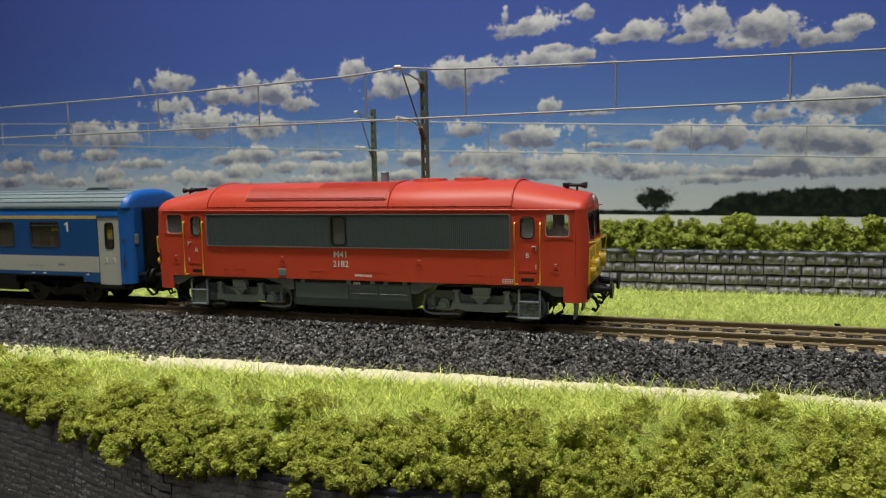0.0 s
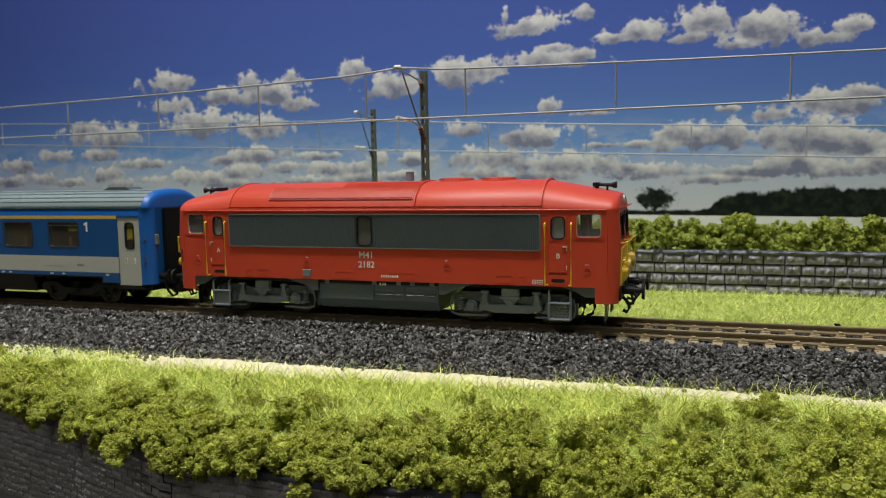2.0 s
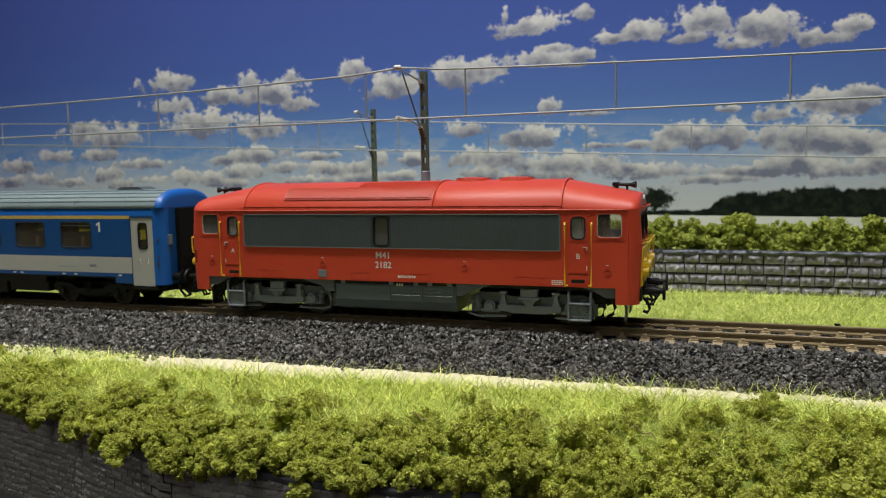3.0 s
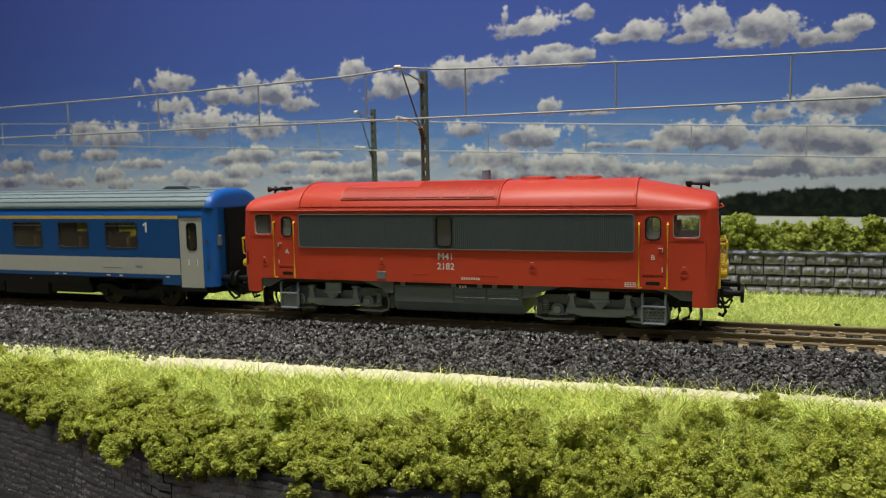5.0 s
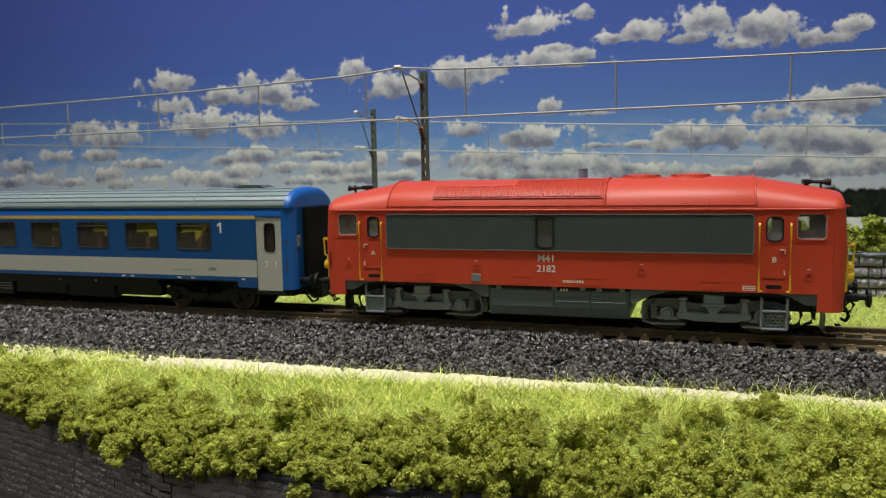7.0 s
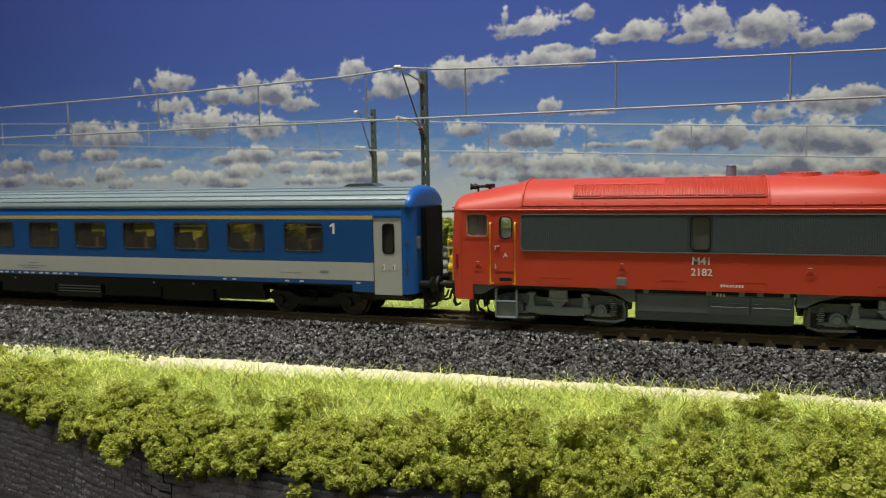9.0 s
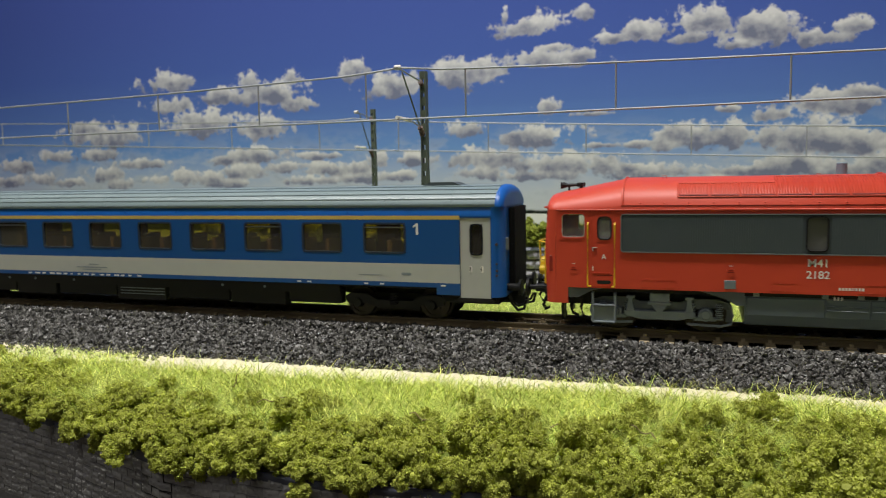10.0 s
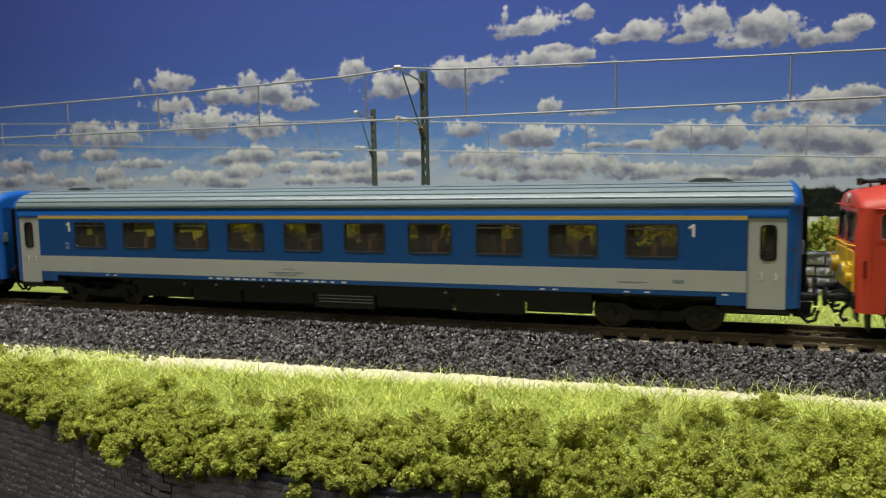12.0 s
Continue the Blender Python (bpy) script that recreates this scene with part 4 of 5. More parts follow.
            rings.append([(x, y, z) for y, z in pts])
        loft(bm, rings)
        part("roof_hood", bm, RED, lo, smooth=40)
    for x in (-57.2, 14.4, 57.0):
        bm = bmesh.new()
        pts = [p for p in roof_ring(x, 0.35) if p[1] > 38.9]
        chain(bm, [(x, y, z) for y, z in pts], 0.32, 6)
        part("roof_seam", bm, RED, lo)
    # roof louvres: three low panels and three tall ones
    def on_hood(k, out):
        y, z = roof_point(0, k)
        y2, z2 = roof_point(0, k + 0.02)
        n = Vector((0, z - z2, y2 - y)).normalized()
        n = n if n.z > 0 else -n
        return y + n.y * out, z + n.z * out

    for a, b, k1 in ((-40.9, -32.8, 0.60), (-32.0, -24.4, 0.60), (-23.6, -14.8, 0.60), (-14.0, -5.5, 0.80), (-4.7, 3.9, 0.80), (4.7, 13.2, 0.80)):
        bm = bmesh.new()
        n = int((b - a) / 0.74)
        for i in range(n):
            x = a + (i + 0.5) * (b - a) / n
            chain(bm, [(x, *on_hood(0.385 + (k1 - 0.385) * j / 6, 0.42)) for j in range(7)], 0.24, 5)
        lv = part("louvre", bm, RED, lo, "row of roof louvre slats", kind="stuff")
        # no opening here: a dark red bar paints the shade of the slot
        bm = bmesh.new()
        chain(bm, [(a, *on_hood(0.374, 0.52)), (b, *on_hood(0.374, 0.52))], 0.27, 6)
        part("louvre_slot", bm, DARKRED, lv, "dark bar for the shade of the slot below the slats")
        bm = bmesh.new()
        for k in (0.352, k1 + 0.012):
            chain(bm, [(a - 0.3, *on_hood(k, 0.4)), (b + 0.3, *on_hood(k, 0.4))], 0.25, 6)
        for q in (a - 0.3, b + 0.3):
            chain(bm, [(q, *on_hood(0.352 + (k1 - 0.34) * j / 7, 0.4)) for j in range(8)], 0.26, 5)
        part("louvre_frame", bm, RED, lv)
    # rivets along the hood
    bm = bmesh.new()
    y, z = roof_point(0, 0.24)
    for i in range(16):
        x = -52 + i * 6.9
        bmesh.ops.create_icosphere(bm, subdivisions=1, radius=0.28, matrix=Matrix.Translation((x, y * 1.035 - 0.15, z + 0.15)))
    part("rivets", bm, RED, lo, kind="stuff")
    # roof fans and exhaust
    for cx in (24.0, 39.0):
        bm = bmesh.new()
        rod(bm, (cx, 0, 46.2), (cx, 0, 47.7), 6.6, 6.0, 32)
        rod(bm, (cx, 0, 47.6), (cx, 0, 48.2), 5.2, 3.4, 32)
        fan = part("roof_fan", bm, RED, lo, "round red roof fan guard")
        # dark red bars laid on for the shade of the fan slots
        bm = bmesh.new()
        for k in range(24):
            a = 2 * math.pi * k / 24
            rod(bm, (cx + 5.2 * math.cos(a), 5.2 * math.sin(a), 47.9), (cx + 6.1 * math.cos(a), 6.1 * math.sin(a), 47.55), 0.2, seg=6)
        part("fan_slot", bm, DARKRED, fan)
    bm = bmesh.new()
    rod(bm, (5.0, 4, 46.5), (5.0, 4, 50.4), 1.5, seg=20)
    rod(bm, (5.0, 4, 50.4), (5.0, 4, 50.7), 1.6, 1.3, 20)
    part("exhaust", bm, STACK, lo, "grey exhaust stub")
    bm = bmesh.new()
    for x in (-46, -3, 12.5, 52):
        chain(bm, [(x, -5.5, 46.2), (x, -5.5, 47.6), (x + 1.0, -5.5, 47.6), (x + 1.0, -5.5, 46.2)], 0.15, 6)
    part("lifting_eye", bm, RED, lo)
    # fuel tank and battery boxes
    bm = bmesh.new()
    rings = []
    for x in (-22.4, 21.9):
        rings.append([(x, y, z) for y, z in ((-15.6, 12.4), (-15.6, 6.7), (-13.8, 3.7), (13.8, 3.7), (15.6, 6.7), (15.6, 12.4))])
    loft(bm, rings)
    tank = part("fuel_tank", bm, DGREY, lo, "dark grey fuel tank with louvred covers")
    for s in (-1, 1):
        bm = bmesh.new()
        for a, b in ((-21.8, -1.4), (-1.0, 10.0), (10.3, 21.4)):
            box(bm, a, b, *sorted((s * 15.5, s * 16.0)), 6.8, 12.1, 0.15, 1)
        part("cover", bm, DGREY, tank)
        bm = bmesh.new()
        for a0 in (-0.6, 10.7):
            for i in range(3):
                for j in range(2):
                    box(bm, a0 + i * 3.5, a0 + i * 3.5 + 3.0, *sorted((s * 15.9, s * 16.35)), 8.7 + j * 1.25, 9.1 + j * 1.25, 0.12, 1)
        part("louvre", bm, DGREY, tank)
        bm = bmesh.new()
        for i in range(3):
            box(bm, 0.9 + i * 0.9, 1.4 + i * 0.9, *sorted((s * 15.9, s * 16.1)), 12.0, 12.9)
        part("mark", bm, WHITE, tank)
        bm = bmesh.new()
        for x in (-20, -2, 7, 12, 19):
            box(bm, x, x + 1.6, *sorted((s * 14.8, s * 15.9)), 12.2, 13.4)
        part("bracket", bm, GREY, tank)
    loco_bogie(lo, -46.2, -1)
    loco_bogie(lo, 46.2, 1)
    return lo, [wheelset(lo, x, 6.0) for x in (-59.4, -33.0, 33.0, 59.4)]


def coach_roof_ring(x, half=147.2):
    a = abs(x)
    t = min(1.0, max(0.0, (a - (half - 2.6)) / 2.6))
    k = math.sqrt(max(0.0, 1 - t * t))
    w = 14.0 + 2.3 * k
    top = 42.6 + 3.1 * k
    pts = []
    for u, v in ((1.0, 0.0), (0.995, 0.10), (0.97, 0.25), (0.92, 0.42), (0.84, 0.58), (0.73, 0.73), (0.58, 0.86), (0.40, 0.94), (0.2, 0.985)):
        pts.append((-w * u, 38.6 + (top - 38.6) * v))
    pts.append((0, top))
    return pts + [(-y, z) for y, z in pts[-2::-1]]


def coach_bogie(parent, x):
    bg = new("bogie")
    bg.parent = parent
    bg.location = (x * MM, 0, 0)
    bm = bmesh.new()
    box(bm, -15, 15, -9, 9, 6.5, 8.5)
    box(bm, -8.4, 8.4, -8.6, 8.6, 2.2, 6.6, 0.4, 1)
    box(bm, -20, 20, -5.0, 5.0, 4.0, 8.0, 0.4, 1)
    part("bolster", bm, BLACK, bg)
    for s in (-1, 1):
        bm = bmesh.new()
        prism(bm, [(-18.5, 7.4), (-16.5, 8.6), (-10, 8.4), (-6.5, 6.4), (6.5, 6.4), (10, 8.4), (16.5, 8.6), (18.5, 7.4), (18.0, 5.2), (14, 4.4), (10.5, 5.2), (7, 4.0), (-7, 4.0), (-10.5, 5.2), (-14, 4.4), (-18.0, 5.2)], *sorted((s * 11.2, s * 12.6)))
        part("side_frame", bm, BLACK, bg)
        for ax in (-13.7, 13.7):
            bm = bmesh.new()
            rod(bm, (ax, s * 11, 5.3), (ax, s * 13.6, 5.3), 1.9, 1.5, 14)
            part("axle_box", bm, BLACK, bg)
        bm = bmesh.new()
        chain(bm, [(1.3 * math.cos(k * 0.7), s * 12.4 + 1.3 * math.sin(k * 0.7), 4.6 + k * 0.1) for k in range(45)], 0.3, 6)
        part("spring", bm, BLACK, bg)
    return bg


def coach():
    co = thing("passenger_coach", "blue model passenger coach with grey-white band, grey doors and ribbed roof", "coach", group="coaches of the train")
    wins = [(98.3 - 23.62 * k, 113.6 - 23.62 * k, 23.2, 33.3) for k in range(10)]
    dw = [(136.2, 140.3, 23.0, 33.0), (-140.3, -136.2, 23.0, 33.0)]
    for s in (-1, 1):
        ya, yb = sorted((s * 16.3, s * 15.2))
        # bands of the side, one above another
        bm = bmesh.new()
        pierced(bm, -132.6, 132.6, 19.75, 34.55, wins, ya, yb)
        pierced(bm, -132.6, 132.6, 12.0, 13.5, [], ya, yb)
        for d in (-1, 1):
            box(bm, *sorted((d * 124.5, d * 132.6)), ya, yb, 9.6, 12.0)
            box(bm, *sorted((d * 132.6, d * 143.2)), ya, yb, 35.2, 35.85)
        part("side_wall", bm, BLUE, co, "blue side with a row of windows")
        bm = bmesh.new()
        rail = ((16.3, 35.85), (16.22, 36.8), (16.05, 37.7), (15.75, 38.5), (15.5, 39.0), (15.2, 39.0), (15.2, 35.85))
        loft(bm, [[(x, s * y, z) for y, z in rail] for x in (-143.2, 143.2)])
        part("cantrail", bm, BLUELIT, co, "blue curved edge below the roof, light painted in", smooth=40)
        bm = bmesh.new()
        pierced(bm, -132.6, 132.6, 13.5, 19.75, [], *sorted((s * 16.32, s * 15.2)))
        part("waist_band", bm, CREAM, co, "grey-white band along the side")
        bm = bmesh.new()
        pierced(bm, -132.6, 132.6, 34.55, 35.85, [], *sorted((s * 16.32, s * 15.2)))
        part("class_stripe", bm, GOLD, co, "yellow first-class stripe")
        for d in (0, 1):
            bm = bmesh.new()
            a = 132.75 if d == 0 else -143.05
            h = dw[d]
            pierced(bm, a, a + 10.3, 8.8, 35.1, [h], *sorted((s * 16.05, s * 15.2)))
            dr = part("door", bm, CREAM, co, "grey-white entrance door")
            bm = bmesh.new()
            ring(bm, h[0] + 0.35, h[1] - 0.35, h[2] + 0.35, h[3] - 0.35, 1.0, 0.55, s * 16.2, s * 15.4)
            part("window_seal", bm, BLACK, dr)
            bm = bmesh.new()
            box(bm, h[0], h[1], *sorted((s * 15.5, s * 15.7)), h[2], h[3])
            part("pane", bm, TINT, dr).visible_shadow = False
            bm = bmesh.new()
            for q in (3.1, 6.9):
                prism(bm, rounded(a + q, a + q + 0.95, 17.3, 19.4, 0.3), *sorted((s * 16.0, s * 16.16)))
            part("handle", bm, WHITE, dr)
            bm = bmesh.new()
            for q in (3.25, 7.05):
                box(bm, a + q, a + q + 0.25, *sorted((s * 16.1, s * 16.2)), 17.6, 19.1)
            box(bm, a - 0.12, a + 0.02, *sorted((s * 15.2, s * 16.12)), 8.8, 35.1)
            box(bm, a + 10.28, a + 10.42, *sorted((s * 15.2, s * 16.12)), 8.8, 35.1)
            part("door_gap", bm, BLACK, dr)
        for k, (a, b, c, e) in enumerate(wins):
            bm = bmesh.new()
            ring(bm, a + 0.4, b - 0.4, c + 0.4, e - 0.4, 0.9, 0.6, s * 16.4, s * 15.3)
            fr = part("window_frame", bm, WINFRAME, co, "dark window frame")
            bm = bmesh.new()
            box(bm, a, b, *sorted((s * 15.75, s * 15.95)), c, e)
            part("pane", bm, TINT, fr).visible_shadow = False
            if k in (0, 2, 7, 9):
                bm = bmesh.new()
                box(bm, a + 0.3, b - 0.3, *sorted((s * 15.9, s * 16.25)), 31.7, 32.15)
                part("window_bar", bm, STEEL, fr)
        for d in (-1, 1):
            bm = bmesh.new()
            outer = [(142.5 + 4.9 * math.sin(radians(90 * k / 8)), 12.2 + 4.1 * math.cos(radians(90 * k / 8))) for k in range(9)]
            outer = [(143.2, 16.3)] + [p for p in outer if p[0] > 143.25]
            loop = outer + [(146.2, 12.2), (143.2, 14.9)]
            loft(bm, [[(d * x, s * y, z) for x, y in loop] for z in (9.2, 38.7)])
            part("corner_post", bm, BLUELIT, co, smooth=40)
        for cx in (117.4, -117.4):
            bm = bmesh.new()
            q = -s
            prism(bm, [(cx + q * a, b) for a, b in ((0.05, 29.5), (0.85, 29.5), (0.85, 33.3), (0.3, 33.3), (-0.95, 32.5), (-0.95, 31.8), (0.05, 32.3))], *sorted((s * 16.25, s * 16.36)))
            part("class_number", bm, WHITE, co, "white figure 1 of the first class")
        bm = bmesh.new()
        for a, w, z, h in ((0, 1.9, 24.6, 0.5), (0.9, 1.0, 23.7, 0.5), (0.1, 0.7, 22.7, 0.7), (1.2, 0.7, 22.7, 0.7)):
            box(bm, *sorted((s * (119.2 - a), s * (119.2 - a - w))), *sorted((s * 16.25, s * 16.36)), z, z + h)
        part("pictogram", bm, PICTO, co, "dull pale pictogram of plain shapes")
        bm = bmesh.new()
        for a, w, z, h in ((-21, 5, 16.6, 0.35), (-27, 15, 15.4, 0.35), (-24, 9, 14.5, 0.35), (96, 9, 15.6, 0.2), (112, 3.4, 15.8, 0.9)):
            box(bm, a, a + w, *sorted((s * 16.3, s * 16.37)), z, z + h)
        part("inscription", bm, GREY, co, "small grey lettering bars", kind="stuff")
        bm = bmesh.new()
        for i in range(16):
            a = -52 + i * 3.6 + rng.uniform(-0.6, 0.6)
            box(bm, a, a + rng.uniform(0.8, 2.6), *sorted((s * 16.3, s * 16.34)), 12.4, 12.95)
        for a in (72, 76, 98, 104, -100, -96, 126):
            box(bm, a, a + 1.6, *sorted((s * 16.3, s * 16.34)), 12.4, 12.9)
        part("inscription", bm, WHITE, co, "small white lettering bars", kind="stuff")
        bm = bmesh.new()
        for i in range(11):
            x = -120 + i * 23.6
            box(bm, x - 0.12, x + 0.12, *sorted((s * 15.9, s * 16.3)), 36.2, 37.8)
        part("seam", bm, BLUELIT, co, kind="stuff")
        bm = bmesh.new()
        for z, r in ((26.5, 0.5), (20.2, 0.35), (18.0, 0.4), (16.4, 0.4)):
            rod(bm, (144.9, s * 15.6, z), (145.0, s * 16.1, z), r, seg=8)
        part("tail_lamp", bm, INSUL, co)
        # underframe
        bm = bmesh.new()
        box(bm, -88, 88, *sorted((s * 14.0, s * 15.2)), 8.6, 12.0)
        part("sole_bar", bm, BLACK, co)
        for a, b, yo, z in ((-87, -62, 14.0, 4.6), (-61, -40, 14.6, 3.8), (-39, -10, 14.2, 4.3), (-9, 14, 14.9, 3.2), (15, 42, 14.3, 4.2), (43, 66, 14.5, 3.6), (67, 88, 14.0, 4.8)):
            bm = bmesh.new()
            box(bm, a, b, *sorted((s * 10, s * yo)), z, 10, 0.3, 1)
            part("equipment_box", bm, BLACK, co, "black underfloor equipment")
        for k in range(4):
            bm = bmesh.new()
            box(bm, -7.4, 13.4, *sorted((s * 14.7, s * 14.95)), 5.4 + k * 1.1, 5.7 + k * 1.1)
            part("louvre_slat", bm, GREY, co)
        for a in (-64, -50, 40, 58, -30):
            bm = bmesh.new()
            rod(bm, (a, s * 14.9, 10.2), (a, s * 15.5, 10.2), 0.45, seg=8)
            part("filler_cap", bm, GREY, co)
        for d in (-1, 1):
            bm = bmesh.new()
            box(bm, *sorted((d * 131.5, d * 144)), *sorted((s * 13.5, s * 16.0)), 7.6, 8.5)
            part("door_step", bm, BLACK, co)
    # inside: floor, partitions and seats
    bm = bmesh.new()
    box(bm, -143, 143, -15.0, 15.0, 11.2, 12.6)
    part("floor_frame", bm, BLACK, co)
    for s in (-1, 1):
        bm = bmesh.new()
        pierced(bm, -132, 132, 12.7, 38.2, [(a + 0.2, b - 0.2, c + 0.2, e - 0.2) for a, b, c, e in wins], *sorted((s * 15.1, s * 14.7)))
        part("wall_lining", bm, BROWN, co, "brown inner wall lining")
        for k in range(20):
            x = 107.5 - 11.81 * k
            q = 1 if k % 2 else -1
            bm = bmesh.new()
            box(bm, *sorted((x, x + q * 1.8)), *sorted((s * 4.5, s * 13.8)), 16, 27.5, 0.5)
            box(bm, *sorted((x, x - q * 5.0)), *sorted((s * 4.5, s * 13.8)), 15, 19.5, 0.5)
            part("seat", bm, BROWN, co)
    bm = bmesh.new()
    box(bm, -132, 132, -14.6, 14.6, 38.2, 38.5)
    part("inner_ceiling", bm, CABGREY, co)
    # roof: ribbed grey middle, ends in the lit copy of the coach blue
    bm = bmesh.new()
    loft(bm, [[(x, y, z) for y, z in coach_roof_ring(x)] for x in (-144.6, 0, 144.6)])
    roof = part("roof", bm, ROOFGREY, co, "pale grey ribbed roof", smooth=40)
    for u in (0.12, 0.30, 0.45, 0.60, 0.75):
        for s in (-1, 1):
            pts = coach_roof_ring(0)[:10]
            i = min(int(u * 9), 8)
            f = u * 9 - i
            y, z = [pts[i][q] + (pts[i + 1][q] - pts[i][q]) * f for q in (0, 1)]
            bm = bmesh.new()
            box(bm, -144.6, 144.6, s * y - 0.22, s * y + 0.22, z - 0.2, z + 0.22)
            part("rib", bm, ROOFGREY, roof)
    for i in range(12):
        x = -130 + i * 23.6
        bm = bmesh.new()
        chain(bm, [(x, y * 1.004, z + 0.03) for y, z in coach_roof_ring(0)], 0.09, 6)
        part("roof_joint", bm, ROOFGREY, roof)
    for d in (-1, 1):
        bm = bmesh.new()
        xs = [144.6 + 2.6 * math.sin(radians(q)) for q in (0, 15, 30, 45, 60, 72, 82, 90)]
        loft(bm, [[(d * x, y * 1.012, z + 0.12) for y, z in coach_roof_ring(x)] for x in xs])
        part("roof_end", bm, BLUELIT, co, "blue rounded roof end with top light in its colour", smooth=40)
        bm = bmesh.new()
        pierced(bm, -12.4, 12.4, 9.2, 41.5, [(-4.5, 4.5, 12.6, 33)], 145.9, 147.1)
        bmesh.ops.transform(bm, matrix=Matrix(((0, d, 0, 0), (1, 0, 0, 0), (0, 0, 1, 0), (0, 0, 0, 1))), verts=bm.verts)
        part("end_wall", bm, BLUE, co)
        bm = bmesh.new()
        for k in range(4):
            x = 147.1 + k * 0.55
            pierced(bm, -7.8 - 0.4 * (k % 2), 7.8 + 0.4 * (k % 2), 10.8, 38.0 + 0.3 * (k % 2), [], x, x + 0.53)
        bmesh.ops.transform(bm, matrix=Matrix(((0, d, 0, 0), (1, 0, 0, 0), (0, 0, 1, 0), (0, 0, 0, 1))), verts=bm.verts)
        part("gangway_bellows", bm, RUBBER, co, "black rubber gangway bellows")
        for s in (-1, 1):
            bm = bmesh.new()
            rod(bm, (d * 146.6, s * 10, 12.0), (d * 151.2, s * 10, 12.0), 1.3)
            rod(bm, (d * 151.2, s * 10, 12.0), (d * 152.0, s * 10, 12.0), 2.6, 2.8, 18)
            part("buffer", bm, BLACK, co)
            bm = bmesh.new()
            chain(bm, [(d * 146, s * 5, 9.5), (d * 147.5, s * 5, 6.5), (d * 149.5, s * 5, 4.9), (d * 151.6, s * 5, 5.8), (d * 152.4, s * 5, 8.0)], 0.42)
            part("brake_hose", bm, BLACK, co)
            bm = bmesh.new()
            box(bm, *sorted((d * 147.0, d * 148.0)), *sorted((s * 11.0, s * 13.0)), 24.5, 28.5, 0.2, 1)
            part("end_lamp", bm, STEPGREY, co)
        bm = bmesh.new()
        box(bm, *sorted((d * 138, d * 146)), -13, 13, 8.6, 11.2, 0.3, 1)
        box(bm, *sorted((d * 125, d * 145)), -12.5, 12.5, 6.4, 11.2, 0.3, 1)
        rod(bm, (d * 140, 0, 6.2), (d * 151.6, 0, 6.2), 1.1)
        part("coupler", bm, BLACK, co)
        bm = bmesh.new()
        box(bm, *sorted((d * 146.5, d * 151.5)), -3.2, 3.2, 4.6, 9.6, 0.4, 1)
        part("coupling_block", bm, BLACK, co)
        for y in (-7.5, 7.5):
            bm = bmesh.new()
            chain(bm, [(d * 146.5, y, 10), (d * 148.0, y, 6.0), (d * 150.0, y, 3.9), (d * 152.0, y, 4.6), (d * 152.8, y, 7.6)], 0.5)
            part("air_hose", bm, BLACK, co)
        # roof vents
        bm = bmesh.new()
        x = d * 122.6
        prism(bm, [(x - 7.6, 45.2), (x + 7.6, 45.2), (x + 4.2, 46.7), (x - 4.2, 46.7)], -4, 4)
        part("roof_vent", bm, VENT, co, "dark low roof vent")
    coach_bogie(co, -107.5)
    coach_bogie(co, 107.5)
    return co, [wheelset(co, d * 107.5 + q, 5.3) for d in (-1, 1) for q in (-13.7, 13.7)]


WINFRAME = mat("window_rubber", (0.02, 0.03, 0.05), 0.45, var=0.1, bump=0.02)
PICTO = mat("pale_blue_print", (0.25, 0.30, 0.38), 0.5, var=0.1, bump=0.0)
VENT = mat("vent_grey", (0.06, 0.075, 0.075), 0.5, var=0.1, bump=0.05)
loco, loco_wheels = locomotive()
coach_one, coach_wheels = coach()
coach_two = copy_thing(coach_one, Matrix())
coach_two_wheels = [o for o in coach_two.children if o.name.startswith("wheelset")]

# ---- grass, bushes, stone walls ----
gen = np.random.default_rng(11)


